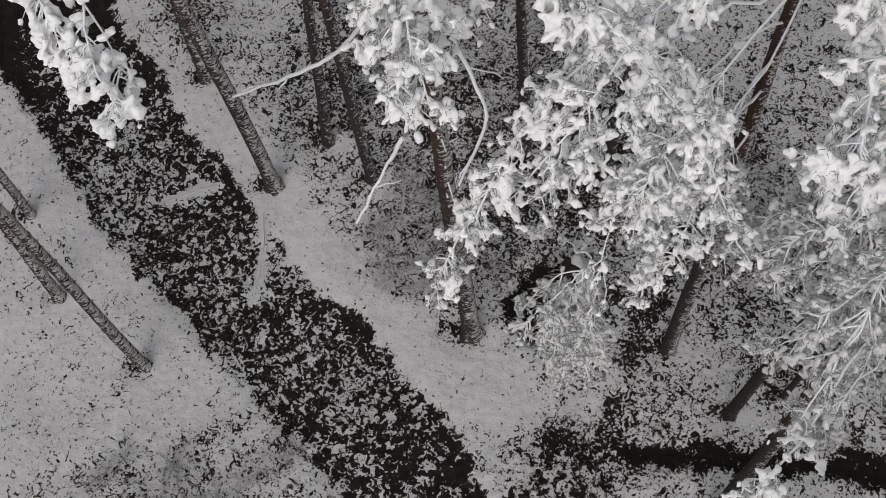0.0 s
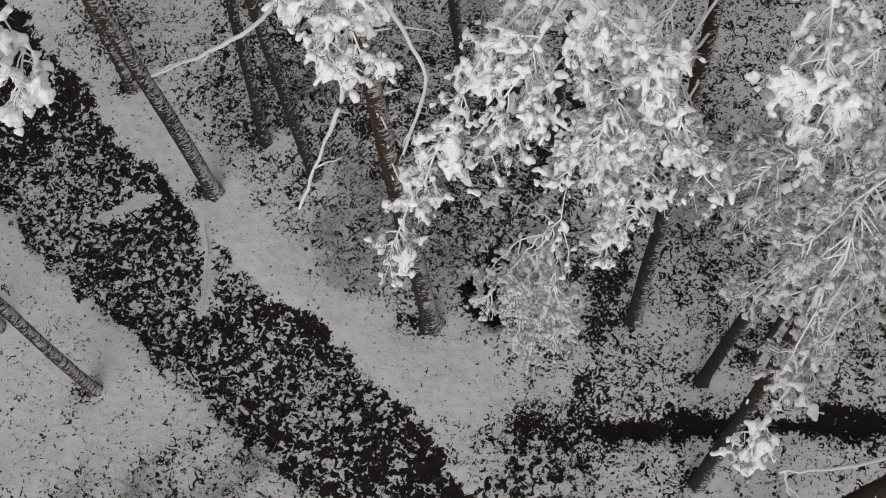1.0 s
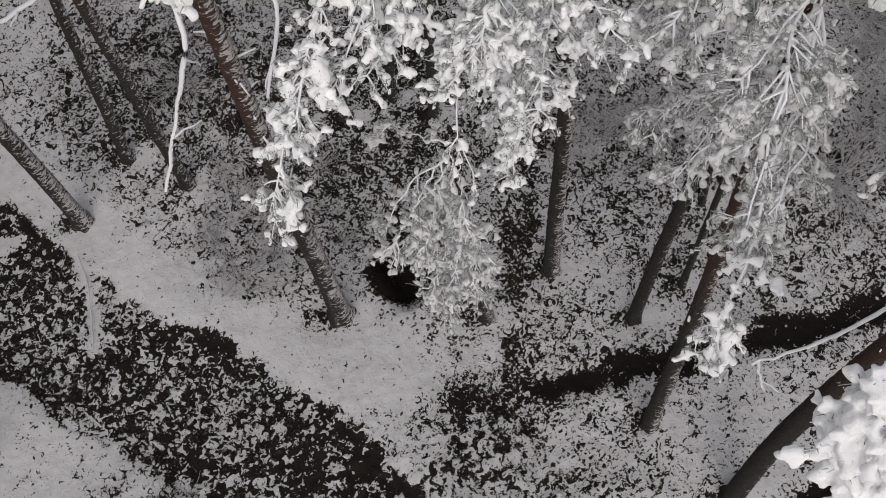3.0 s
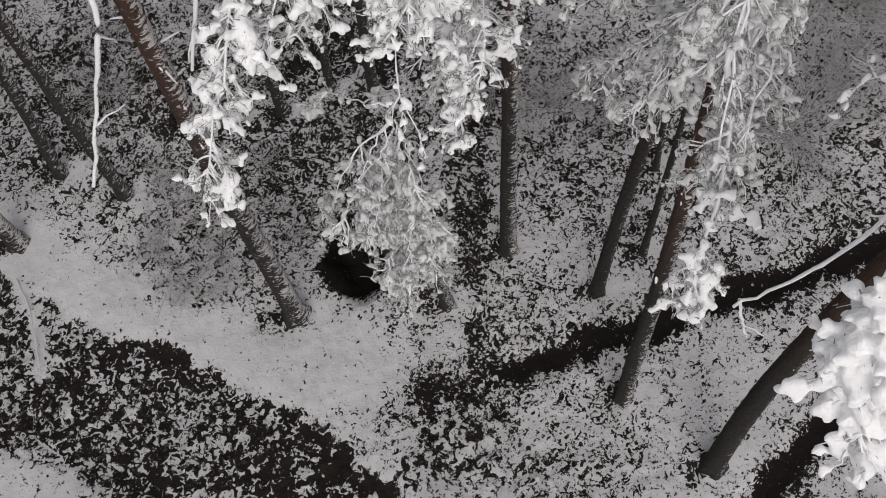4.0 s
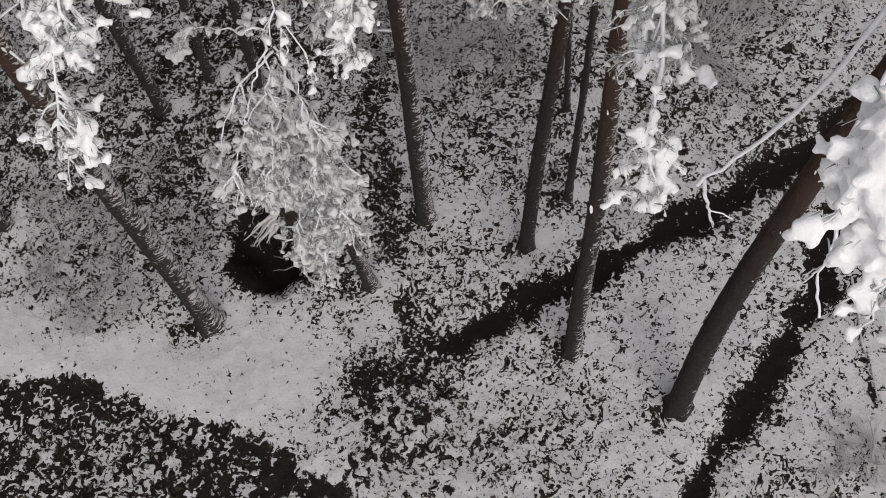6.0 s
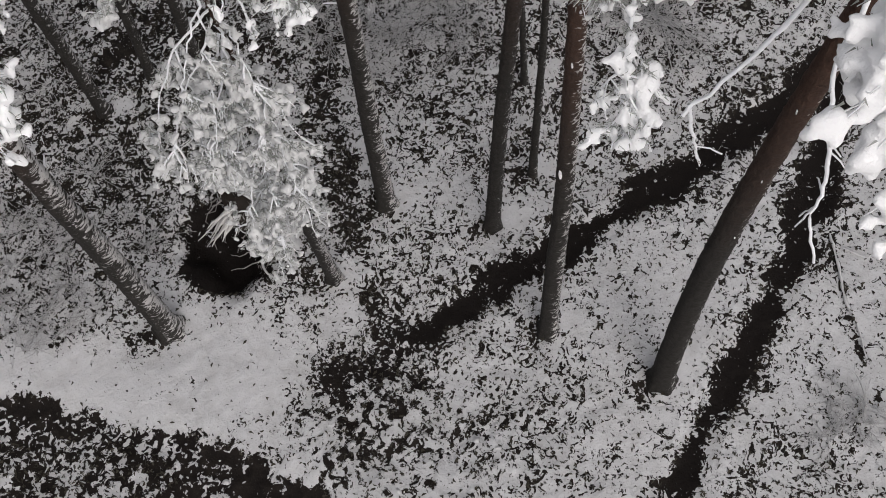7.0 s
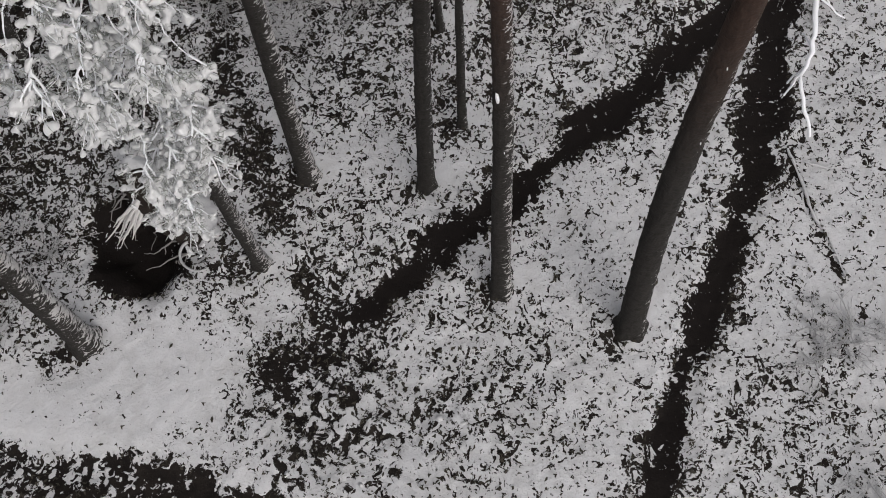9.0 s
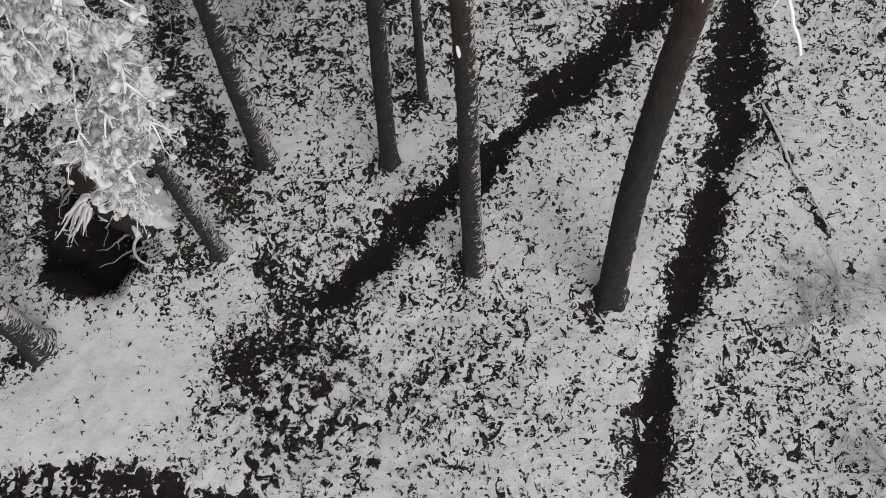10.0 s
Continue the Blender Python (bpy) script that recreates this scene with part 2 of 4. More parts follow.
def from_line(x, y, line):
    """Distance to a polyline, the share of its length at the nearest point, and the signed side (left is plus)."""
    line = np.asarray(line, float)
    best = np.full(np.shape(x), 1e9)
    share, sided = np.zeros(np.shape(x)), np.zeros(np.shape(x))
    lens = np.r_[0, np.cumsum(np.hypot(*np.diff(line, axis=0).T))]
    for k in range(len(line) - 1):
        d = line[k + 1] - line[k]
        s = np.clip(((x - line[k][0]) * d[0] + (y - line[k][1]) * d[1]) / (d @ d), 0, 1)
        ex, ey = x - line[k][0] - s * d[0], y - line[k][1] - s * d[1]
        dist = np.hypot(ex, ey)
        near = dist < best
        best = np.where(near, dist, best)
        share = np.where(near, (lens[k] + s * (lens[k + 1] - lens[k])) / lens[-1], share)
        sided = np.where(near, np.sign(d[0] * ey - d[1] * ex), sided)
    return best, share, sided


def step(value, lo, hi):
    s = np.clip((value - lo) / (hi - lo), 0, 1)
    return s * s * (3 - 2 * s)


# ---- plan ----
TRACK = [(-10.2, 19.0), (-7.95, 15.35), (-6.78, 13.4), (-5.55, 11.25), (-3.88, 8.9), (-2.35, 7.05), (-1.4, 5.65), (-0.75, 4.3), (-0.45, 2.5), (-0.4, -3.0)]
DITCH_A = [(2.35, 5.3), (3.04, 5.24), (3.74, 5.12), (4.4, 5.0), (5.65, 4.76), (6.4, 4.66), (7.55, 4.51), (8.85, 4.32), (10.6, 4.2), (15.0, 4.3)]
DITCH_B = [(2.0, -0.2), (3.14, 0.69), (4.26, 1.27), (5.07, 1.56), (6.1, 1.86), (7.3, 2.24), (8.5, 2.72), (9.7, 3.34), (11.2, 4.1), (15.0, 5.6)]
SIDE_TRAIL = [(6.3, 11.3), (5.16, 9.89), (4.5, 9.21), (4.01, 8.68), (3.64, 7.85), (3.3, 7.1), (3.07, 6.4), (2.75, 5.6)]
CLEAN_BANK = [(-7.4, 17.4), (-6.1, 15.3), (-4.5, 12.9), (-3.4, 10.95), (-2.5, 9.65), (-1.55, 8.4), (-0.5, 7.05), (0.7, 6.55)]
PIT = (1.76, 8.26)
LOG_LINE = [(-3.62, 10.75), (-3.6, 10.1), (-3.75, 9.4), (-3.86, 8.95)]
BRANCH_SHADOW_LINE = [(8.40, 2.17), (8.02, 1.7), (7.75, 1.36), (7.28, 0.58)]
LOG_SHORT = [(-5.5, 11.25), (-5.1, 11.35), (-4.62, 11.5)]
WIND = (0.95, -0.30)

TRUNK_FEET = [
    (-3.36, 11.36, 0.31),
    (-4.72, 14.02, 0.26),
    (-5.97, 7.78, 0.23),
    (-7.66, 9.35, 0.24),
    (-8.29, 11.18, 0.20),
    (-2.23, 12.21, 0.19),
    (-1.37, 11.30, 0.19),
    (0.32, 7.84, 0.35),
    (2.62, 6.79, 0.22),
    (3.99, 7.15, 0.28),
    (4.91, 5.79, 0.23),
    (5.94, 6.00, 0.13),
    (4.37, 4.03, 0.26),
    (5.02, 2.39, 0.34),
    (1.77, 11.43, 0.22),
    (2.70, 11.42, 0.17),
    (3.29, 10.83, 0.21),
    (6.96, 7.25, 0.11),
]


# ---- ground ----
def litter_share(x, y):
    """How much of the ground is bare at a place, and how wet it is."""
    big = smooth_noise(x, y, 1.7, 3) * 0.6 + smooth_noise(x, y, 0.7, 4) * 0.4
    share = 0.195 + 0.26 * (big - 0.5)
    spots = [(0.2, 10.0, 2.2, 0.12), (2.5, 11.8, 2.8, 0.30), (5.6, 6.6, 1.2, 0.10), (7.5, 7.2, 2.0, 0.10), (1.5, 4.3, 1.3, 0.22), (1.62, 5.52, 0.40, 0.55), (2.75, 5.8, 0.4, 0.16), (2.2, 4.9, 0.6, 0.12), (2.45, 7.4, 0.35, 0.30), (3.2, 8.3, 0.5, 0.2), (2.4, 12.0, 1.0, 0.15), (2.9, 3.1, 1.3, 0.15),
             (5.6, 0.2, 1.3, 0.10), (3.4, 6.0, 0.7, 0.16), (-0.8, 12.6, 1.8, 0.16), (-1.0, 14.5, 2.2, 0.22), (9.0, 6.5, 2.0, 0.14), (6.6, 10.4, 2.4, 0.16), (4.4, 11.5, 1.6, 0.15), (2.2, 9.9, 1.1, 0.14), (-2.6, 13.6, 1.3, 0.14), (9.3, 4.9, 1.5, 0.12), (7.0, 8.0, 1.2, 0.10), (10.2, 2.3, 1.2, 0.10), (1.2, 9.2, 0.9, 0.04)]
    for px, py, r, gain in spots:
        share = share + gain * np.exp(-((x - px) ** 2 + (y - py) ** 2) / r**2)
    spots = [(5.6, 3.3, 1.0, -0.05), (0.9, 6.7, 0.9, -0.16), (4.7, 6.3, 0.7, -0.08), (2.5, 6.3, 0.5, -0.10), (7.4, 1.0, 1.6, -0.08)]
    for px, py, r, gain in spots:
        share = share + gain * np.exp(-((x - px) ** 2 + (y - py) ** 2) / r**2)
    wob = (smooth_noise(x, y, 0.28, 6) - 0.5) * 0.34 + (smooth_noise(x, y, 0.9, 7) - 0.5) * 0.25
    dist, along, left = from_line(x, y, TRACK)
    side = dist * left
    # the far bank of the track (left of it) carries a smoother snow sheet
    bank = step(-side, 0.9, 1.5)
    share = share * (1 - bank) + bank * (0.07 + 0.19 * step(6.9 - y + 0.35 * (x + 6.0) + wob * 2, 0.0, 1.4) + 0.05 * (big - 0.4))
    clean, _, _ = from_line(x, y, CLEAN_BANK)
    share = share + (0.03 - share) * (1 - step(clean + wob * 0.8, 0.35, 1.0)) * (side > 0)
    share = share + 0.24 * np.exp(-(((x + 5.3) / 0.9) ** 2 + ((y - 15.4) / 1.3) ** 2))
    wet = np.zeros(np.shape(x))
    half = 1.44 - 0.42 * along
    on = 1 - step(dist + wob * 0.9, half - 0.14, half + 0.12)
    core = 0.60 + 0.09 * step(along, 0.44, 0.60) + 0.42 * step(0.31 - along, 0.0, 0.14) + 0.45 * (big - 0.45)
    edge = 0.16 * (1 - step(half - dist, 0.05, 0.55)) * (side > 0)
    share = share + (np.clip(core + edge, 0.3, 0.985) - share) * on
    wet = np.maximum(wet, 0.5 * on)
    wet = np.maximum(wet, 0.8 * np.exp(-(((x - 1.9) / 1.2) ** 2 + ((y - 5.2) / 0.8) ** 2)))
    for line in (LOG_LINE, LOG_SHORT):
        dist, _, _ = from_line(x, y, line)
        share = share * (0.06 + 0.94 * step(dist + wob * 0.35, 0.05, 0.20))
    for line, h0, h1, fade in ((DITCH_A, 0.19, 0.235, 0.03), (DITCH_B, 0.12, 0.22, 0.02)):
        dist, along, _ = from_line(x, y, line)
        half = h0 + (h1 - h0) * np.minimum(along * 2.0, 1)
        on = 1 - step(dist + wob * 0.75, half - 0.10, half + 0.13)
        strength = 0.70 + 0.262 * step(along, fade * 0.4, fade + 0.02)
        share = share + (strength - share) * on
        wet = np.maximum(wet, on * step(along, 0.0, fade + 0.02))
        fringe = (1 - step(dist + wob, half, half + 0.42)) * (1 - on)
        share = share + 0.16 * fringe
    dist, along, _ = from_line(x, y, SIDE_TRAIL)
    on = 1 - step(dist + wob * 0.9, 0.10, 0.40)
    share = share + (0.74 - share) * on * 0.9
    # shadow beside the fallen branch, painted as a narrow strip of dark litter
    dist, _, _ = from_line(x, y, BRANCH_SHADOW_LINE)
    share = share + 0.6 * np.exp(-((dist / 0.05) ** 2))
    r = np.hypot((x - PIT[0]) / 0.72, (y - PIT[1]) / 0.84) + wob * 1.4
    on = 1 - step(r, 0.78, 1.05)
    share = share + (0.97 - share) * on
    wet = np.maximum(wet, on)
    for bx, by, dia in TRUNK_FEET:
        # snow drifted up on the windward foot, bare litter in the lee
        u, v = (x - bx) * WIND[0] + (y - by) * WIND[1], -(x - bx) * WIND[1] + (y - by) * WIND[0]
        drift = np.exp(-(((u - 0.9 * dia - 0.12) / 0.30) ** 2 + (v / 0.24) ** 2))
        lee = np.exp(-(((u + 0.55 * dia + 0.10) / 0.17) ** 2 + (v / 0.17) ** 2))
        share = share * (1 - 0.95 * drift)
        share = share + (0.9 - share) * np.clip(lee * 1.2, 0, 1) * 0.8
    return np.clip(share, 0.001, 0.999), wet


def fork_share(x, y):
    """Where the track and the ditch meet and the snow lies in rounded cakes."""
    return np.exp(-(((x - 1.3) / 1.3) ** 2 + ((y - 4.2) / 1.5) ** 2))


def coarseness(x, y):
    """Where the snow breaks up into broad patches: on the track and at its fork."""
    dist, _, _ = from_line(x, y, TRACK)
    return np.clip(1 - step(dist, 1.0, 1.7) + 1.2 * fork_share(x, y), 0, 1)


def ground_height(x, y):
    z = (smooth_noise(x, y, 2.6, 11) - 0.5) * 0.14 + (smooth_noise(x, y, 0.8, 12) - 0.5) * 0.06
    dist, along, _ = from_line(x, y, TRACK)
    z = z - 0.07 * (1 - step(dist, 0.9, 1.5))
    for line, half in ((DITCH_A, 0.36), (DITCH_B, 0.34)):
        dist, along, _ = from_line(x, y, line)
        z = z - 0.05 * (1 - step(dist, 0.05, half)) * step(along, 0.0, 0.12)
    r = np.hypot((x - PIT[0]) / 0.74, (y - PIT[1]) / 0.86)
    z = z - 0.42 * (1 - step(r + (smooth_noise(x, y, 0.25, 31) - 0.5) * 0.5, 0.3, 1.1))
    far = np.hypot(x - 1, y - 7)
    return z * (1 - step(far, 20, 40)) + 3.0 * step(far, 40, 300) * (smooth_noise(x, y, 60.0, 15) - 0.5)


def probit(p):
    """Quantile of the bell curve."""
    t = np.sqrt(-2 * np.log(np.minimum(p, 1 - p)))
    z = t - (2.515517 + 0.802853 * t + 0.010328 * t * t) / (1 + 1.432788 * t + 0.189269 * t * t + 0.001308 * t**3)
    return np.where(p < 0.5, -z, z)


def axis(lo, hi, fine):
    core = np.arange(lo, hi + fine / 2, fine)
    out, gap = [], fine
    while sum(out) < 900:
        gap *= 1.22
        out.append(gap)
    out = np.cumsum(out)
    return np.r_[lo - out[::-1], core, core[-1] + out]


def build_ground():
    gx, gy = axis(-10.0, 12.6, 0.054), axis(-2.2, 17.0, 0.054)
    x, y = np.meshgrid(gx, gy, indexing="ij")
    share, wet = litter_share(x, y)
    z = ground_height(x, y)
    near = 1 - step(np.hypot(x - 1, y - 7), 14, 20)
    clump = smooth_noise(x, y, 0.13, 21) * 0.6 + smooth_noise(x, y, 0.07, 22) * 0.4
    z = z + near * (clump - 0.5) * 0.10 * np.clip(share * 2.2, 0.26, 1.0) * (1 - 0.6 * wet)
    nx, ny = x.shape
    i, j = np.meshgrid(np.arange(nx - 1), np.arange(ny - 1), indexing="ij")
    faces = np.stack([i * ny + j, (i + 1) * ny + j, (i + 1) * ny + j + 1, i * ny + j + 1], -1).reshape(-1, 4)
    ob = mesh_object("ground", np.stack([x, y, z], -1).reshape(-1, 3), faces, MAT_GROUND)
    for key, values in (("bare", probit(share) * 1.02), ("wet", wet), ("coarse", coarseness(x, y)), ("cakes", np.clip(1.3 * fork_share(x, y), 0, 1))):
        att = ob.data.attributes.new(key, "FLOAT", "POINT")
        att.data.foreach_set("value", values.ravel().astype(np.float32))
    tagged(ob, "forest floor under thin snow with dark leaf litter, wet track and ditches", "ground", kind="structure")


build_ground()


# ---- trees ----
def limb_line(start, az, length, rise, droop, count=12):
    s = np.linspace(0, 1, count)
    a = radians(az)
    return np.stack([start[0] + length * s * math.cos(a), start[1] + length * s * math.sin(a), start[2] + length * (rise * s - droop * s * s)], -1)


def along_line(line, pos, s):
    return np.array([np.interp(s, pos, line[:, c]) for c in range(3)])


def sprays(rng, line, spread, fine, dense=1.0, bare=0.22):
    """Side shoots and twigs of a limb, and where their needle tufts sit."""
    wood, tips, dirs = [], [], []
    seg = np.linalg.norm(np.diff(line, axis=0), axis=1)
    total = seg.sum()
    pos = np.r_[0, np.cumsum(seg)] / total
    count = max(6, int(total * dense / (0.118 if fine else 0.28)))
    nodes = np.sort(rng.uniform(0.15, 1.0, max(2, int(total / 0.42))))
    nodes[-1] = 0.97
    first = bare if total > 1.2 else 0.10
    for k in range(count):
        s = min(max(first + (1 - first) * (rng.choice(nodes) + rng.normal(0, 0.035)), 0.05), 1.0)
        p = along_line(line, pos, s)
        t = unit(along_line(line, pos, min(s + 0.05, 1)) - along_line(line, pos, max(s - 0.05, 0)))
        flat = unit(np.cross(t, (0, 0, 1.0)))
        reach = spread * math.sin(math.pi * min(max((s - first + 0.25) / (1.25 - first), 0.05), 1)) * rng.uniform(0.45, 1.15)
        reach = max(reach, 0.14)
        swing = rng.choice((-1, 1)) * radians(rng.uniform(12, 75))
        d = unit(t * math.cos(swing) + flat * math.sin(swing) + np.array([0, 0, rng.uniform(-0.35, 0.35)]))
        u = np.linspace(0, 1, 6)[:, None]
        bow = unit(rng.normal(size=3)) * reach * rng.uniform(0.05, 0.22)
        shoot = p + d * reach * u + np.array([0, 0, -1.0]) * (reach * rng.uniform(0.3, 1.0)) * u**2 + bow * np.sin(u * math.pi * 0.8)
        wood.append(tube(shoot, np.linspace(0.010, 0.006, 6), 5))
        twigs = max(1, int(round(reach / (0.043 if fine else 0.2))))
        ends = [(shoot[-1], unit(shoot[-1] - shoot[-2]))]
        for w in range(twigs):
            v = rng.uniform(0.40, 0.98)
            b = along_line(shoot, np.linspace(0, 1, 6), v)
            e = unit(d * 1.0 + rng.normal(0, 0.5, 3) + np.array([0, 0, -0.35]))
            size = rng.uniform(0.06, 0.20)
            mid = b + e * size * 0.55 + rng.normal(0, 0.018, 3)
            end = b + e * size + np.array([0, 0, -0.03])
            wood.append(tube(np.array([b, mid, end]), (0.006, 0.005, 0.004), 3))
            ends.append((end, unit(end - mid)))
            if fine and rng.random() < 0.85:
                ends.append((mid, e))
        for point, way in ends:
            tips.append(point + rng.normal(0, 0.012, 3))
            dirs.append(way + np.array([0, 0, -0.3]) + rng.normal(0, 0.25, 3))
    return wood, np.array(tips), np.array(dirs)


def needles(rng, tips, dirs, per):
    """Stiff needles round each shoot end, grey with rime."""
    n = len(tips) * per
    back = -unit(np.repeat(dirs, per, 0)) * rng.uniform(0.0, 0.10, (n, 1))
    base = np.repeat(tips, per, 0) + back + rng.normal(0, 0.012, (n, 3))
    d = unit(unit(np.repeat(dirs, per, 0)) * 0.7 + rng.normal(0, 0.75, (n, 3)))
    side = unit(np.cross(d, rng.normal(size=(n, 3)))) * 0.006
    length = rng.uniform(0.035, 0.075, (n, 1))
    verts = np.stack([base - side, base + side, base + d * length], 1).reshape(-1, 3)
    return verts, np.arange(n * 3).reshape(-1, 3)


def limb_part(tree, rng, line, length, girth, fine, spread=None, tuft=1.0, snow=None, load=0.92, dense=1.0, bare=0.22):
    spread = min(max(0.22 * length, 0.22), 0.50) if spread is None else spread
    wave = np.linspace(0, 1, len(line))[:, None]
    walk_off = np.cumsum(rng.normal(0, 1, line.shape), 0)
    walk_off = walk_off - walk_off[:1] - (walk_off[-1:] - walk_off[:1]) * wave * 0.7
    line = line + walk_off * (0.022 * length + 0.008)
    wood, tips, dirs = sprays(rng, line, spread, fine, dense, bare)
    if fine:
        # snow that sits on the limb itself
        k = max(4, int(length / 0.09))
        s = rng.uniform(bare + 0.08, 1.0, k)
        ride = np.stack([np.interp(s, wave[:, 0], line[:, c]) for c in range(3)], -1) + rng.normal(0, 0.035, (k, 3)) + np.array([0, 0, 0.025])
        tips, dirs = np.concatenate([tips, ride]), np.concatenate([dirs, rng.normal(0, 1, (k, 3)) * (1, 1, 0.3) + (line[-1] - line[0]) * 0.4])
    wood.insert(0, tube(line, girth * (1 - 0.68 * wave[:, 0]), 6))
    v, f = joined([(a, np.concatenate([q[:, :3], q[:, [0, 2, 3]]])) for a, q in wood])
    limb = mesh_object("limb", v, f, MAT_TWIG, tree)
    all_tips, all_dirs = tips, dirs
    if fine:
        # snow stays on the higher shoots and slides off most of the hanging ones
        order = np.argsort(np.argsort(tips[:, 2])) / len(tips)
        laden = rng.random(len(tips)) < load * (0.6 + 0.7 * order)
        tips, dirs = tips[laden], dirs[laden]
    n = len(tips)
    size = np.clip(rng.lognormal(0, 0.22, n), 0.6, 1.45) * tuft * 0.82
    puffs = []
    for k in range(4 if fine else 1):
        # a rounded cushion with drooping knobs round each shoot end
        way = unit(unit(dirs) * 0.8 + rng.normal(0, 0.6, (n, 3)) + np.array([0, 0, -0.25]))
        reach = (0.036 if k else 0.005) * size * rng.uniform(0.7, 1.5, n)
        long = (0.034 if k else 0.041) * size * rng.uniform(0.75, 1.3, n)
        wide = (0.029 if k else 0.036) * size * rng.uniform(0.8, 1.25, n)
        puffs.append(lumps(rng, tips + way * reach[:, None], way, long, wide, 1, 0.22))
    v, f = joined(puffs)
    load_ob = tagged(mesh_object("snow_load", v, f, snow or MAT_SNOW, limb, "soft white snow lumps on needle tufts"), kind="stuff")
    if fine:
        # neighbouring lumps grow together into soft cushions
        fuse = load_ob.modifiers.new("fuse", "REMESH")
        fuse.mode, fuse.voxel_size, fuse.use_smooth_shade = "VOXEL", 0.0172 if tuft > 0.85 else 0.015, True
        settle = load_ob.modifiers.new("settle", "SMOOTH")
        settle.factor, settle.iterations = 0.5, 2
    v, f = needles(rng, all_tips, all_dirs, (1 if tuft > 1.0 else 5) if fine else 2)
    tagged(mesh_object("needles", v, f, MAT_NEEDLE, limb, "dark green pine needles under snow", smooth=False), kind="stuff")
    return limb


def bare_limb(tree, rng, points, girth, twigs=4, rough=(0.9, 1.15), mat=None):
    """A dead limb with a snow crust and a few side twigs."""
    points = np.asarray(points, float)
    s = np.linspace(0, len(points) - 1, 6 * (len(points) - 1) + 1)
    k = np.arange(len(points))
    line = np.stack([np.interp(s, k, points[:, c]) for c in range(3)], -1)
    for _ in range(2):
        line[1:-1] = (line[:-2] + 2 * line[1:-1] + line[2:]) / 4
    line = line + np.r_[np.zeros((1, 3)), rng.normal(0, 0.006, (len(line) - 1, 3))]
    wood = [tube(line, np.linspace(girth, girth * 0.55, len(line)) * rng.uniform(*rough, len(line)), 7)]
    for _ in range(twigs):
        i = rng.integers(len(line) // 4, len(line) - 1)
        d = unit(rng.normal(size=3) + unit(line[i + 1] - line[i]) * 0.8)
        n = rng.uniform(0.12, 0.38)
        u = np.linspace(0, 1, 5)[:, None]
        wood.append(tube(line[i] + d * n * u + rng.normal(0, 0.012, (5, 3)) * u - np.array([0, 0, 0.08]) * u**2, np.linspace(girth * 0.5, 0.007, 5), 4))
    v, f = joined([(a, np.concatenate([q[:, :3], q[:, [0, 2, 3]]])) for a, q in wood])
    return mesh_object("dead_limb", v, f, mat or MAT_TWIG, tree, "bare dead limb crusted with snow")


def trunk_part(tree, rng, lean, dia, top, fine, mat, slim=0.62, bow=(0, 0)):
    sides = 28 if fine else 16
    rows = int(top / (0.055 if fine else 0.16))
    z = np.linspace(-0.25, top, rows)
    a = np.arange(sides) * 2 * math.pi / sides
    zz, aa = np.meshgrid(z, a, indexing="ij")
    taper = np.clip(1 - slim * np.clip(z, 0, None) / top - 0.3 * np.clip(z / top - 0.7, 0, 1), 0.06, 1)
    flare = 1 + 0.42 * np.exp(-np.clip(z + 0.02, 0, None) / 0.13)
    r = dia / 2 * (taper * flare)[:, None] * np.ones_like(aa)
    lobes = 1 + 0.10 * np.exp(-np.clip(zz, 0, None) / 0.22) * np.sin(aa * 5 + rng.uniform(0, 6))
    plates = smooth_noise(aa * dia * 1.6 + 40, zz + 30, 0.055, int(rng.integers(1e6))) + smooth_noise(np.cos(aa) * 3 + 9, zz * 4, 0.5, int(rng.integers(1e6))) * 0.5
    r = r * lobes + (plates - 0.75) * 0.016
    bend = np.stack([np.sin(z * 0.55 + rng.uniform(0, 6)), np.cos(z * 0.42 + rng.uniform(0, 6))], -1) * 0.022 * np.clip(z, 0, 4)[:, None] / 4
    cx, cy = lean[0] * z + bow[0] * z * z + bend[:, 0], lean[1] * z + bow[1] * z * z + bend[:, 1]
    verts = np.stack([cx[:, None] + r * np.cos(aa), cy[:, None] + r * np.sin(aa), zz], -1).reshape(-1, 3)
    i, j = np.meshgrid(np.arange(rows - 1), np.arange(sides), indexing="ij")
    q = np.stack([i * sides + j, i * sides + (j + 1) % sides, (i + 1) * sides + (j + 1) % sides, (i + 1) * sides + j], -1).reshape(-1, 4)
    return mesh_object("trunk", verts, q, mat, tree)


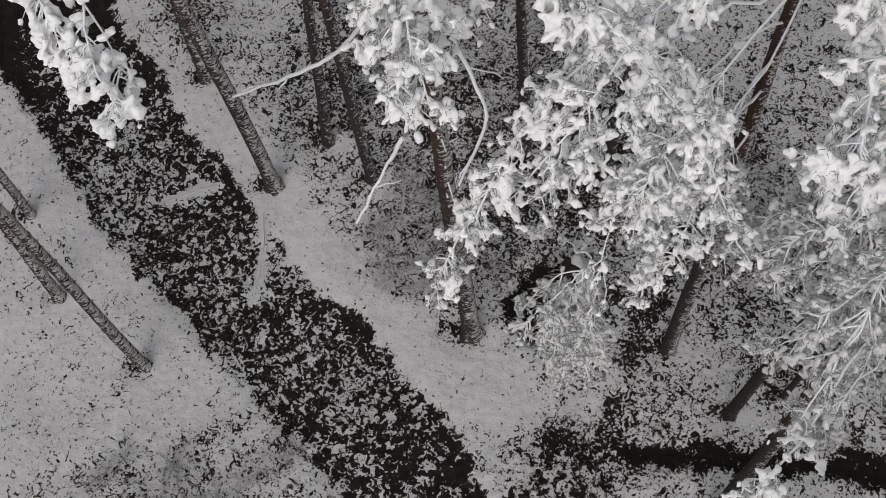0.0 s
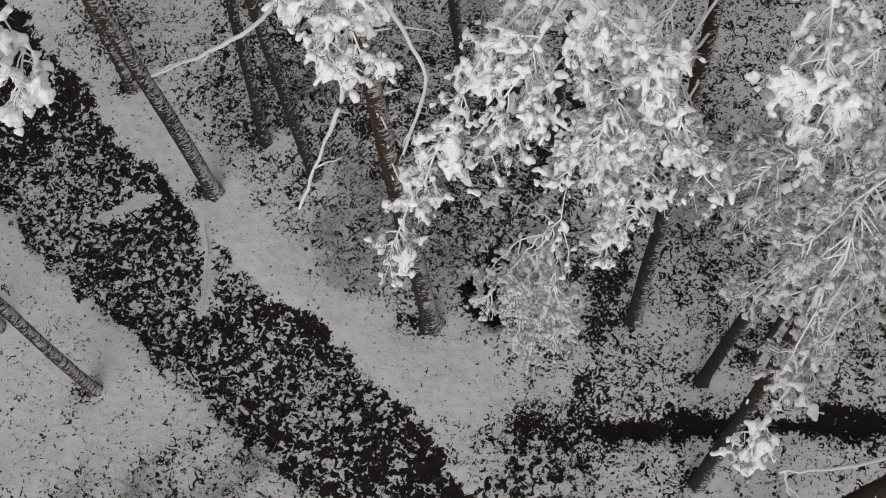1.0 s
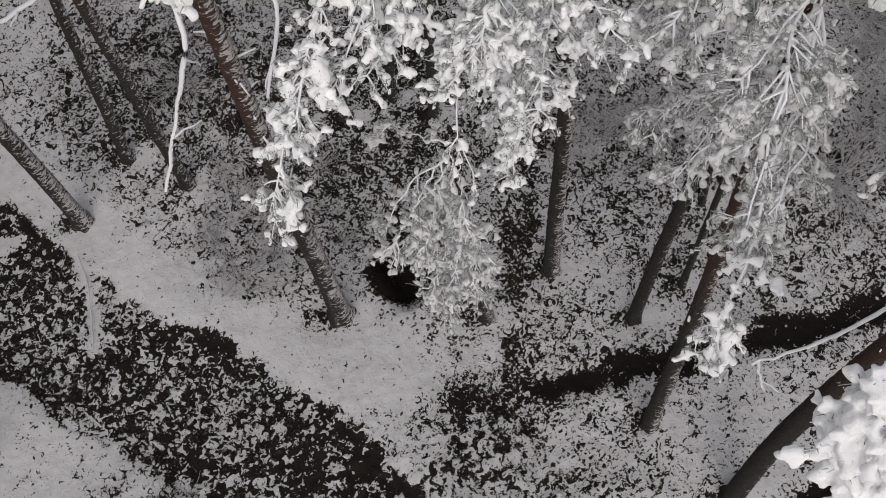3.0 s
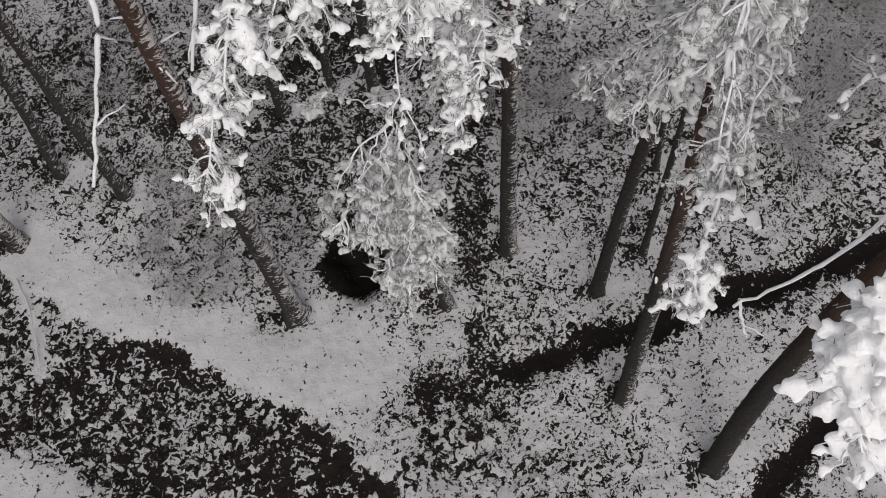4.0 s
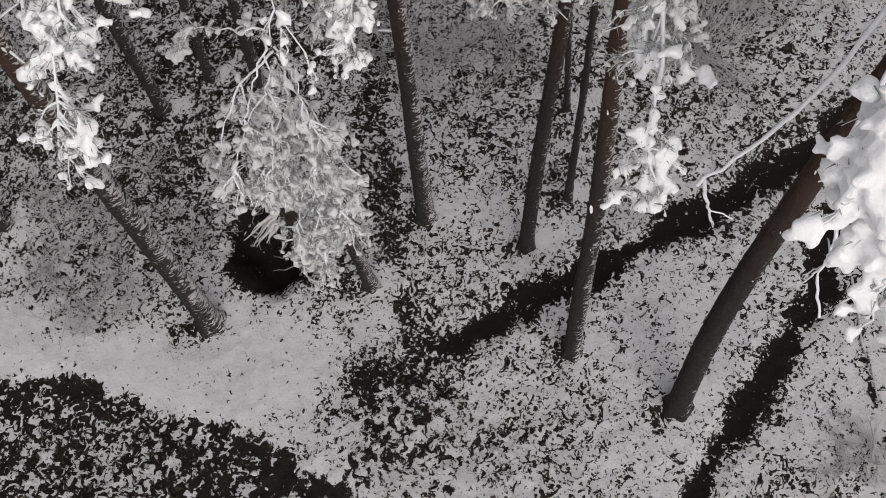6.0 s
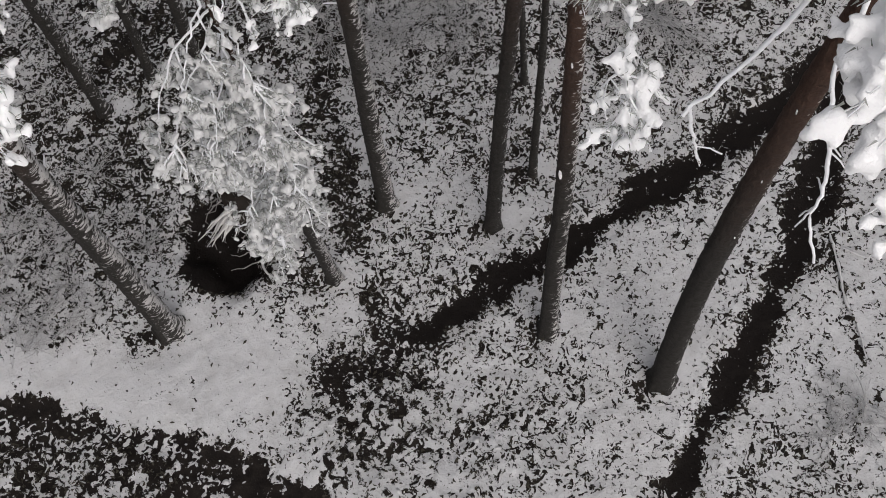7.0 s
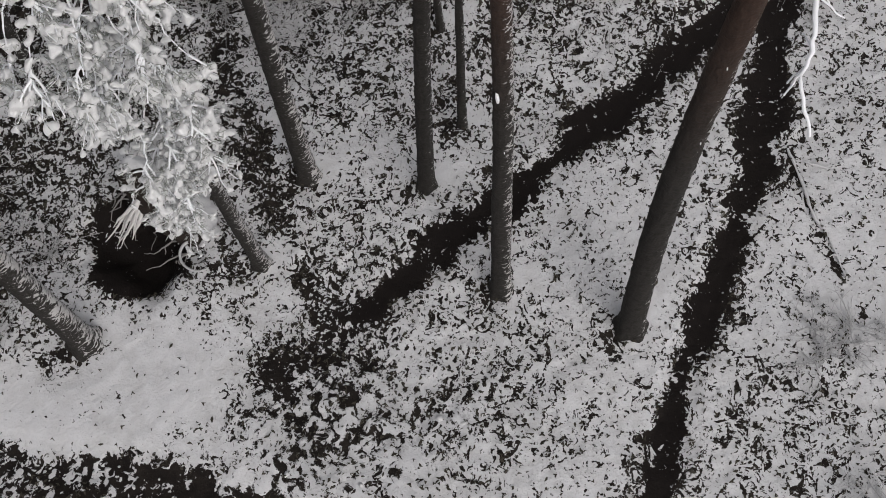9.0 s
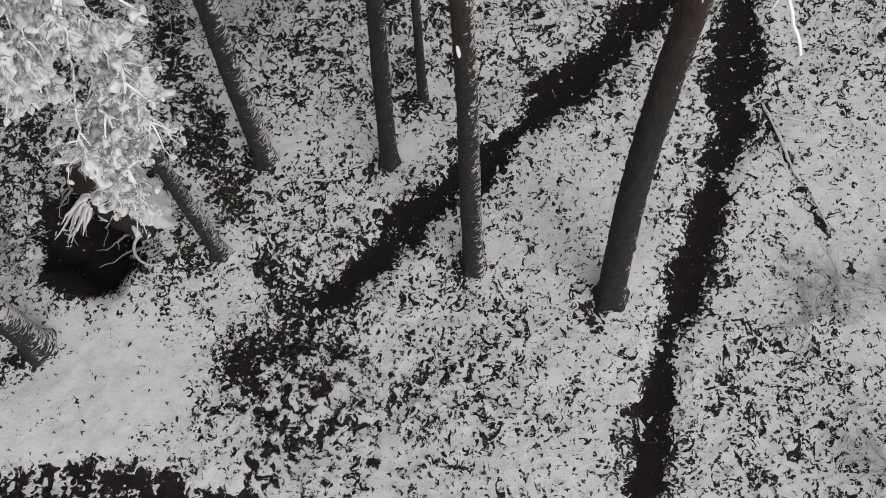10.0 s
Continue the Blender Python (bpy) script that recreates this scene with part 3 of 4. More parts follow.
def pine(foot, lean, dia, top, label, seen=(), unseen=(), mat=None, fine=True, seed=1, stubs=0, tuft=1.0, snow=None, bow=(0, 0), thin_below=11.0, fan=None):
    """A snow-laden pine. Limbs are rows of height on the trunk, bearing, length, rise and droop."""
    rng = np.random.default_rng(seed)
    tree = new("pine_tree")
    tree.location = (foot[0], foot[1], 0)
    tagged(tree, label, "tree", "pines on the snowy forest floor")
    trunk_part(tree, rng, lean, dia, top, fine, mat or MAT_BARK, 0.85 if snow else 0.62, bow)
    for rows, detail in ((seen, True), (unseen, False)):
        for z0, az, length, rise, droop in rows:
            start = (lean[0] * z0 + bow[0] * z0 * z0, lean[1] * z0 + bow[1] * z0 * z0, z0)
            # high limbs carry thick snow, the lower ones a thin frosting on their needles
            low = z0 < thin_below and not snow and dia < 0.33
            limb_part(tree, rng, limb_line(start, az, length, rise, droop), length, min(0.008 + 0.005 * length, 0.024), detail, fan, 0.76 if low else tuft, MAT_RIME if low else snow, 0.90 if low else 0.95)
    for _ in range(stubs):
        z0, az = rng.uniform(4.5, min(10.0, top - 2)), rng.uniform(0, 2 * math.pi)
        d = np.array([math.cos(az), math.sin(az), rng.uniform(-0.2, 0.3)])
        p = np.array([lean[0] * z0 + bow[0] * z0 * z0, lean[1] * z0 + bow[1] * z0 * z0, z0])
        reach = dia / 2 + rng.uniform(0.06, 0.24)
        u = np.linspace(0, 1, 4)[:, None]
        v, f = tube(p + d * reach * u - np.array([0, 0, 0.04]) * u**2, (0.018, 0.016, 0.014, 0.008), 6)
        mesh_object("branch_stub", v, f, MAT_TWIG, tree)
    return tree


unseen_a = [
    (13.17, 88, 2.12, 0.40, 0.45), (11.14, 52, 5.98, 0.22, 0.15), (14.31, 238, 2.53, 0.12, 0.25), (10.09, 29, 2.30, -0.03, 0.56),
    (14.47, 340, 2.22, 0.08, 0.50), (11.91, 310, 2.40, 0.04, 0.63), (11.15, 158, 0.98, 0.30, 0.52), (14.49, 34, 0.94, 0.41, 0.17),
    (12.80, 12, 4.57, 0.22, 0.59),
]
tree_a = pine((-3.36, 11.36), (-0.048, -0.014), 0.31, 17.0, "tall pine with dark furrowed bark beside the wide track", (), unseen_a, MAT_BARK, True, 1, 0)

unseen_a = [
    (9.23, 26, 3.03, -0.13, 0.23), (12.04, 317, 1.51, 0.00, 0.38), (9.27, 214, 3.37, -0.06, 0.36), (11.07, 323, 3.82, 0.00, 0.29),
    (10.57, 242, 4.63, 0.09, 0.59), (13.36, 197, 2.81, 0.35, 0.39), (13.39, 313, 1.42, -0.04, 0.31), (11.32, 98, 3.76, -0.03, 0.34),
    (11.27, 23, 1.74, 0.12, 0.64),
]
tree_a2 = pine((-4.72, 14.02), (0.009, 0.003), 0.26, 14.5, "pine standing behind another beside the track", (), unseen_a, MAT_BARK, False, 2, 0)

unseen_a = [
    (10.14, 125, 2.28, 0.27, 0.53), (12.44, 266, 3.25, 0.14, 0.64), (12.36, 131, 1.44, -0.09, 0.47), (13.74, 350, 1.75, -0.02, 0.21),
    (11.19, 256, 1.89, -0.02, 0.33), (9.25, 206, 1.47, 0.34, 0.48), (8.99, 100, 1.86, 0.27, 0.21), (11.64, 325, 1.20, 0.14, 0.29),
    (13.65, 231, 2.26, -0.07, 0.41),
]
tree_b = pine((-5.97, 7.78), (-0.016, -0.012), 0.23, 14.5, "slender pine with snow-flecked bark on the far bank", (), unseen_a, MAT_BARK, True, 3, 0)

unseen_a = [
    (10.43, 208, 3.10, 0.32, 0.62), (9.94, 267, 1.24, 0.18, 0.44), (11.08, 60, 1.31, 0.22, 0.34), (11.32, 134, 1.25, -0.10, 0.28),
    (8.97, 59, 3.78, 0.20, 0.46), (9.36, 159, 1.75, 0.32, 0.27), (12.68, 111, 1.35, 0.33, 0.53), (12.05, 247, 1.51, -0.08, 0.40),
    (12.61, 39, 1.44, 0.14, 0.38),
]
tree_b2 = pine((-7.66, 9.35), (0.031, 0.025), 0.24, 13.0, "thin pine half hidden behind another on the bank", (), unseen_a, MAT_BARK, False, 4, 0)

unseen_a = [
    (10.50, 333, 3.19, 0.36, 0.38), (10.80, 262, 1.67, 0.44, 0.25), (9.51, 169, 2.35, 0.27, 0.45), (12.01, 279, 2.67, -0.13, 0.47),
    (8.88, 244, 1.10, -0.13, 0.16), (8.67, 4, 4.05, 0.19, 0.37), (12.69, 44, 1.31, 0.23, 0.25), (12.50, 107, 2.04, 0.41, 0.19),
    (12.64, 199, 2.28, 0.35, 0.32),
]
tree_c = pine((-8.29, 11.18), (0.020, 0.015), 0.20, 13.0, "thin dark pine on the snowy bank", (), unseen_a, MAT_BARK, False, 5, 0)

unseen_a = [
    (12.07, 359, 0.92, 0.31, 0.65), (10.57, 164, 3.14, -0.06, 0.43), (9.86, 20, 1.78, 0.39, 0.62), (11.80, 277, 1.77, 0.35, 0.32),
    (9.94, 96, 3.94, -0.15, 0.34), (12.46, 60, 2.57, 0.05, 0.15), (11.91, 200, 2.46, 0.10, 0.20), (12.89, 263, 2.46, 0.38, 0.38),
    (10.08, 312, 1.08, 0.10, 0.57),
]
tree_d = pine((-2.23, 12.21), (0.059, 0.010), 0.23, 13.5, "thin grey pine of a close pair", (), unseen_a, MAT_BARK_SHADED, False, 6, 0)

unseen_a = [
    (12.07, 77, 2.13, 0.14, 0.45), (9.10, 106, 1.92, 0.08, 0.55), (10.69, 143, 3.19, 0.33, 0.20), (10.11, 352, 1.51, 0.29, 0.19),
    (9.90, 216, 2.17, 0.20, 0.43), (13.09, 225, 1.49, 0.06, 0.37), (10.63, 86, 1.45, 0.02, 0.52), (12.14, 236, 3.18, 0.29, 0.35),
    (12.33, 167, 3.36, 0.32, 0.54),
]
tree_e = pine((-1.37, 11.30), (-0.030, -0.003), 0.24, 14.0, "thin grey pine with snow-flecked bark of a close pair", (), unseen_a, MAT_BARK_SHADED, False, 7, 0)

seen_a = [
    (13.13, 272, 2.61, 0.29, 0.22), (14.03, 303, 4.84, 0.34, 0.49), (13.79, 273, 3.06, 0.30, 0.25), (14.03, 269, 2.73, 0.02, 0.11),
]
unseen_a = [
    (12.41, 26, 2.38, 0.24, 0.19), (11.88, 144, 1.52, 0.45, 0.60), (14.65, 22, 1.55, 0.29, 0.44), (13.20, 91, 3.52, 0.07, 0.37),
    (14.90, 116, 1.47, 0.37, 0.61), (14.88, 174, 2.10, 0.43, 0.24), (13.07, 159, 3.17, -0.08, 0.57), (13.63, 355, 2.05, 0.39, 0.29),
    (12.16, 78, 0.92, 0.40, 0.22),
]
tree_mid = pine((0.32, 7.84), (-0.035, 0.003), 0.35, 15.5, "stout pine with reddish upper trunk and plate bark under snow-laden limbs", seen_a, unseen_a, MAT_BARK, True, 8, 9)

bough_rng = np.random.default_rng(91)
boughs = []
for z0 in np.linspace(5.9, 10.4, 34):
    # the weight of snow drags every bough round to the open side
    share = (z0 - 5.9) / 4.5
    az = 210 + 16 * math.sin(math.pi * min(share * 1.25, 1.0)) + bough_rng.normal(0, 13 + 26 * share)
    length = (0.60 + 0.16 * share) * bough_rng.uniform(0.65, 1.15)
    boughs.append((z0, az, length, bough_rng.uniform(0.0, 0.25), bough_rng.uniform(0.5, 1.0)))
tree_small = pine((2.62, 6.79), (-0.105, -0.178), 0.22, 10.6, "leaning young pine bowed under heavy snow beside the pit", boughs, (), MAT_BARK, True, 9, 0, 0.80, MAT_SHADED_YOUNG_SNOW, fan=0.17)

seen_a = [
    (10.37, 221, 2.30, 0.30, 0.68), (11.96, 215, 3.82, 0.37, 0.43), (9.71, 219, 1.99, 0.12, 0.72), (13.61, 215, 3.61, 0.40, 0.94),
    (14.13, 265, 4.00, 0.30, 0.64), (11.08, 214, 2.30, 0.38, 0.94), (14.58, 266, 2.58, 0.32, 0.65), (8.75, 216, 1.79, 0.14, 0.55),
    (13.48, 264, 2.46, 0.20, 0.09),
]
unseen_a = [
    (13.17, 329, 1.11, 0.29, 0.47), (14.80, 82, 2.28, 0.05, 0.24), (13.50, 54, 1.26, 0.43, 0.35), (13.63, 115, 1.58, -0.07, 0.34),
    (11.70, 74, 1.90, 0.10, 0.63), (15.03, 153, 1.90, 0.05, 0.24), (14.22, 321, 2.94, -0.00, 0.16), (14.68, 23, 0.95, -0.03, 0.17),
    (12.15, 136, 2.90, 0.19, 0.55),
]
tree_r1 = pine((3.99, 7.15), (-0.008, 0.005), 0.28, 15.5, "straight pine with dark bark and snow-loaded crown", seen_a, unseen_a, MAT_BARK, True, 10, 1)

seen_a = [
    (9.89, 267, 1.15, -0.01, 0.41), (8.18, 344, 1.00, 0.18, 0.68), (8.74, 259, 1.26, 0.05, 0.88), (9.02, 36, 1.28, 0.08, 0.90),
    (9.58, 311, 1.10, 0.06, 0.81),
    (7.90, 165, 1.00, 0.05, 0.50), (8.50, 190, 1.10, 0.10, 0.60), (9.20, 160, 1.20, 0.10, 0.50), (9.40, 215, 1.10, 0.10, 0.60),
]
unseen_a = [
    (13.86, 316, 1.69, 0.20, 0.34), (14.18, 49, 1.40, 0.34, 0.35), (11.37, 294, 3.64, 0.29, 0.27), (10.59, 14, 3.11, 0.03, 0.64),
    (13.69, 117, 1.82, 0.27, 0.57), (12.78, 329, 2.32, -0.09, 0.63), (12.41, 67, 1.92, 0.03, 0.51), (14.11, 257, 1.91, 0.27, 0.45),
    (11.88, 12, 1.83, -0.00, 0.21),
]
tree_r2 = pine((4.91, 5.79), (0.029, -0.028), 0.23, 14.5, "straight dark pine between ditch and trail", seen_a, unseen_a, MAT_BARK_SHADED, True, 11, 0)

tree_r2b = pine((5.94, 6.00), (0.005, -0.006), 0.13, 9.0, "very thin dark pine sapling", (), (), MAT_BARK_SHADED, False, 12, 0)

seen_a = [
    (13.36, 176, 1.64, -0.06, 0.36), (13.62, 216, 1.88, 0.23, 0.16), (14.31, 172, 1.45, 0.34, 1.62), (12.54, 206, 1.19, 0.36, 0.58),
    (13.20, 226, 2.30, 0.10, 0.45), (12.40, 205, 1.70, 0.10, 0.45), (13.00, 190, 2.00, 0.20, 0.22),
    (12.00, 235, 1.60, 0.00, 0.62), (12.10, 226, 1.80, 0.05, 0.48), (11.40, 195, 1.30, 0.05, 0.50), (11.00, 226, 1.30, 0.00, 0.48),
]
unseen_a = [
    (13.59, 352, 2.77, 0.35, 0.48), (13.55, 288, 2.64, -0.15, 0.16), (14.54, 313, 2.32, -0.02, 0.41), (13.62, 47, 2.28, 0.34, 0.35),
    (14.55, 41, 0.95, 0.09, 0.32), (14.64, 237, 1.51, 0.36, 0.19),
]
tree_r3 = pine((4.37, 4.03), (-0.003, 0.004), 0.26, 15.0, "pine with snow-flecked trunk beside the ditch", seen_a, unseen_a, MAT_BARK, True, 13, 2, thin_below=14.5)

seen_a = [
    (12.40, 213, 2.70, 0.27, 0.36), (12.86, 208, 3.20, 0.06, 0.20), (12.64, 210, 3.00, 0.27, 0.42), (13.11, 207, 3.29, 0.00, 0.34),
    (12.02, 151, 1.57, 0.11, 0.19),
]
unseen_a = [
    (13.41, 31, 1.21, 0.09, 0.44), (14.87, 14, 1.37, 0.34, 0.20), (11.44, 296, 4.70, 0.04, 0.42), (15.59, 127, 2.17, 0.44, 0.34),
    (12.97, 311, 3.24, 0.40, 0.60), (15.69, 279, 1.87, -0.06, 0.65), (14.73, 311, 2.13, 0.17, 0.61), (12.49, 6, 3.42, 0.21, 0.53),
    (13.15, 119, 1.06, 0.01, 0.20),
]
tree_big = pine((5.02, 2.39), (0.0187, 0.0239), 0.34, 16.0, "thick dark brown pine between two ditches with snow-laden crown", seen_a, unseen_a, MAT_BARK_SHADED, True, 14, 0, bow=(0.0025, -0.0049))

seen_a = [
    (9.32, 282, 2.90, -0.07, 0.64),
]
unseen_a = [
    (11.56, 117, 2.17, -0.09, 0.15), (9.31, 60, 3.20, -0.15, 0.57), (12.32, 8, 1.70, 0.41, 0.26), (9.22, 131, 3.05, -0.13, 0.24),
    (11.38, 229, 1.34, 0.06, 0.49), (13.56, 346, 2.14, -0.15, 0.20), (13.37, 178, 1.39, 0.08, 0.17), (9.71, 223, 2.08, -0.04, 0.22),
    (10.55, 142, 3.51, -0.03, 0.23),
]
tree_f = pine((1.77, 11.43), (-0.034, 0.006), 0.22, 14.0, "dark pine deep in the stand", seen_a, unseen_a, MAT_BARK_SHADED, False, 15, 0)

seen_a = [
    (9.23, 255, 3.11, 0.20, 0.58),
]
unseen_a = [
    (10.51, 77, 3.41, 0.39, 0.35), (11.16, 349, 3.59, 0.23, 0.17), (9.58, 150, 3.49, 0.27, 0.26), (9.51, 336, 3.10, 0.09, 0.30),
    (12.02, 244, 2.32, 0.05, 0.57), (10.81, 178, 1.61, -0.00, 0.32), (8.70, 54, 1.34, 0.34, 0.53), (11.46, 59, 3.04, -0.00, 0.38),
    (11.44, 297, 2.55, 0.33, 0.64),
]
tree_g = pine((2.70, 11.42), (0.024, -0.006), 0.17, 12.5, "slender grey pine deep in the stand", seen_a, unseen_a, MAT_BARK_SHADED, False, 16, 0)

seen_a = [
    (9.16, 230, 2.63, -0.09, 0.60),
]
unseen_a = [
    (9.56, 111, 1.34, -0.15, 0.46), (9.16, 40, 4.62, 0.21, 0.45), (11.96, 185, 1.39, 0.18, 0.33), (11.24, 5, 2.93, 0.23, 0.20),
    (11.70, 78, 1.35, 0.28, 0.28), (11.20, 299, 3.68, 0.39, 0.39), (12.55, 268, 1.15, 0.36, 0.63), (9.02, 166, 1.99, 0.30, 0.34),
    (12.64, 101, 1.83, -0.13, 0.34),
]
tree_h = pine((3.29, 10.83), (0.019, -0.006), 0.21, 13.0, "dark slender pine behind snowy crowns", seen_a, unseen_a, MAT_BARK_SHADED, False, 17, 0)

tree_k = pine((6.96, 7.25), (-0.025, 0.026), 0.11, 8.0, "thin dead pine stem", (), (), MAT_BARK_SHADED, False, 18, 0)



def long_limb(tree, rng_seed, foot, points, girth, spread, tuft=1.0, dense=1.0, bare=0.22):
    """A limb that bends: from the trunk through the given places."""
    rng = np.random.default_rng(rng_seed)
    points = np.asarray(points, float) - np.array([foot[0], foot[1], 0])
    s = np.linspace(0, len(points) - 1, 12)
    k = np.arange(len(points))
    line = np.stack([np.interp(s, k, points[:, c]) for c in range(3)], -1)
    line[1:-1] = (line[:-2] + 2 * line[1:-1] + line[2:]) / 4
    limb_part(tree, rng, line, 2.6, girth, True, spread, tuft, None, 1.0, dense, bare)


def local(foot, points):
    return [(x - foot[0], y - foot[1], z) for x, y, z in points]


long_limb(tree_r1, 31, (3.99, 7.15), [(3.8, 7.1, 13.2), (1.6, 5.9, 12.6), (0.5, 5.0, 11.9), (-0.05, 4.5, 11.2)], 0.020, 0.18, 0.9, 1.9)
long_limb(tree_r3, 32, (4.37, 4.03), [(4.25, 3.95, 12.2), (3.3, 3.0, 11.9), (2.8, 2.42, 11.4), (2.62, 2.2, 10.8)], 0.022, 0.2)
long_limb(tree_big, 33, (5.02, 2.39), [(5.79, 1.74, 14.2), (3.4, 1.65, 14.2), (2.6, 1.15, 13.7), (2.3, 0.92, 13.25)], 0.022, 0.27, 1.2, 1.1, 0.74)
long_limb(tree_big, 34, (5.02, 2.39), [(5.74, 1.81, 13.6), (3.5, 1.4, 13.4), (2.75, 0.82, 13.0), (2.42, 0.58, 12.6)], 0.022, 0.27, 1.2, 1.1, 0.74)
long_limb(tree_big, 38, (5.02, 2.39), [(5.76, 1.78, 13.9), (3.6, 1.5, 13.9), (2.9, 1.02, 13.4), (2.5, 0.78, 12.95)], 0.022, 0.27, 1.2, 1.1, 0.74)
long_limb(tree_a, 35, (-3.36, 11.36), [(-4.05, 11.0, 15.4), (-3.3, 8.6, 15.2), (-2.82, 6.4, 14.6), (-2.52, 5.22, 13.85)], 0.024, 0.36, 1.2, 2.6)
long_limb(tree_a, 36, (-3.36, 11.36), [(-4.05, 11.0, 15.2), (-3.5, 8.6, 15.0), (-3.1, 6.7, 14.5), (-2.85, 5.62, 13.85)], 0.022, 0.36, 1.2, 2.6)
long_limb(tree_a, 40, (-3.36, 11.36), [(-4.05, 11.0, 15.0), (-3.4, 8.4, 14.8), (-2.9, 6.4, 14.3), (-2.64, 5.47, 13.65)], 0.022, 0.34, 1.2, 2.6)
long_limb(tree_r1, 41, (3.99, 7.15), [(3.9, 7.1, 11.9), (2.9, 5.95, 11.5), (2.2, 4.98, 10.8), (1.88, 4.68, 10.0)], 0.014, 0.42, 0.9, 1.3)
long_limb(tree_r1, 43, (3.99, 7.15), [(3.9, 7.1, 12.4), (2.6, 5.9, 12.0), (1.9, 5.1, 11.4), (1.62, 4.6, 10.6)], 0.016, 0.40, 0.85, 1.4)
long_limb(tree_r1, 42, (3.99, 7.15), [(2.92, 5.98, 11.5), (2.7, 5.5, 11.1), (2.45, 5.15, 10.6), (2.15, 4.85, 9.8)], 0.014, 0.38, 0.84, 1.2)
dead_rng = np.random.default_rng(77)
bare_limb(tree_mid, dead_rng, local((0.32, 7.84), [(-0.1, 7.6, 12.7), (-0.2, 6.5, 12.2), (-0.29, 6.0, 11.6), (-0.59, 6.12, 10.6), (-1.02, 6.07, 9.4)]), 0.030, 2)
bare_limb(tree_mid, dead_rng, local((0.32, 7.84), [(-0.1, 7.6, 12.3), (-0.86, 6.48, 12.4), (-1.45, 6.19, 12.5), (-1.84, 5.95, 12.7)]), 0.026, 4)
bare_limb(tree_mid, dead_rng, local((0.32, 7.84), [(-0.1, 7.6, 12.5), (0.33, 6.43, 12.2), (0.56, 6.05, 11.7), (0.18, 5.58, 11.15)]), 0.026, 2)
bare_limb(tree_big, dead_rng, local((5.02, 2.39), [(5.65, 1.91, 12.6), (4.2, 1.86, 12.1), (3.62, 1.76, 11.65), (3.30, 1.82, 11.3), (2.92, 1.98, 10.8)]), 0.022, 2)
bare_limb(tree_big, dead_rng, local((5.02, 2.39), [(2.95, 1.98, 10.9), (3.05, 1.95, 10.4), (3.19, 1.92, 9.9)]), 0.014, 2)
bare_limb(tree_big, dead_rng, local((5.02, 2.39), [(5.44, 2.16, 9.7), (4.79, 1.98, 9.25), (4.52, 1.66, 8.9), (4.42, 1.5, 8.55), (4.22, 1.42, 8.3), (4.16, 1.2, 7.9)]), 0.022, 7)


def snow_patch(tree, lean, dia, top, z0, bearing, size, seed):
    """A scrap of snow stuck to the bark."""
    rng = np.random.default_rng(seed)
    a = radians(bearing)
    r = dia / 2 * (1 - 0.62 * z0 / top)
    at = np.array([[lean[0] * z0 + r * math.cos(a), lean[1] * z0 + r * math.sin(a), z0]])
    v, f = lumps(rng, at, np.array([[0.1 * math.sin(a), -0.1 * math.cos(a), 1.0]]), np.array([size]), np.array([size * 0.2]), 2, 0.3)
    mesh_object("snow_patch", v, f, MAT_SNOW, tree, "scrap of snow stuck to bark")


for z0, bearing, size in ((5.2, 205, 0.09), (4.1, 240, 0.04), (7.4, 215, 0.05)):
    snow_patch(tree_r3, (-0.003, 0.004), 0.26, 15.0, z0, bearing, size, int(z0 * 10))
for z0, bearing, size in ((6.4, 222, 0.03), (7.7, 200, 0.04), (8.8, 214, 0.045), (5.1, 240, 0.025)):
    snow_patch(tree_big, (0.0187 + 0.0025 * z0, 0.0239 - 0.0049 * z0), 0.335, 16.0, z0, bearing, size, int(z0 * 10))
for z0, bearing, size in ((6.4, 262, 0.07), (7.3, 280, 0.06), (8.2, 265, 0.07), (9.0, 290, 0.06), (9.7, 255, 0.07)):
    snow_patch(tree_mid, (-0.035, 0.003), 0.35, 15.5, z0, bearing, size, int(z0 * 10))


# ---- things on the ground ----
def scatter(rng, count, box, keep):
    x, y = rng.uniform(box[0], box[1], count), rng.uniform(box[2], box[3], count)
    share, wet = litter_share(x, y)
    ok = rng.random(count) < keep(share, wet)
    return x[ok], y[ok]


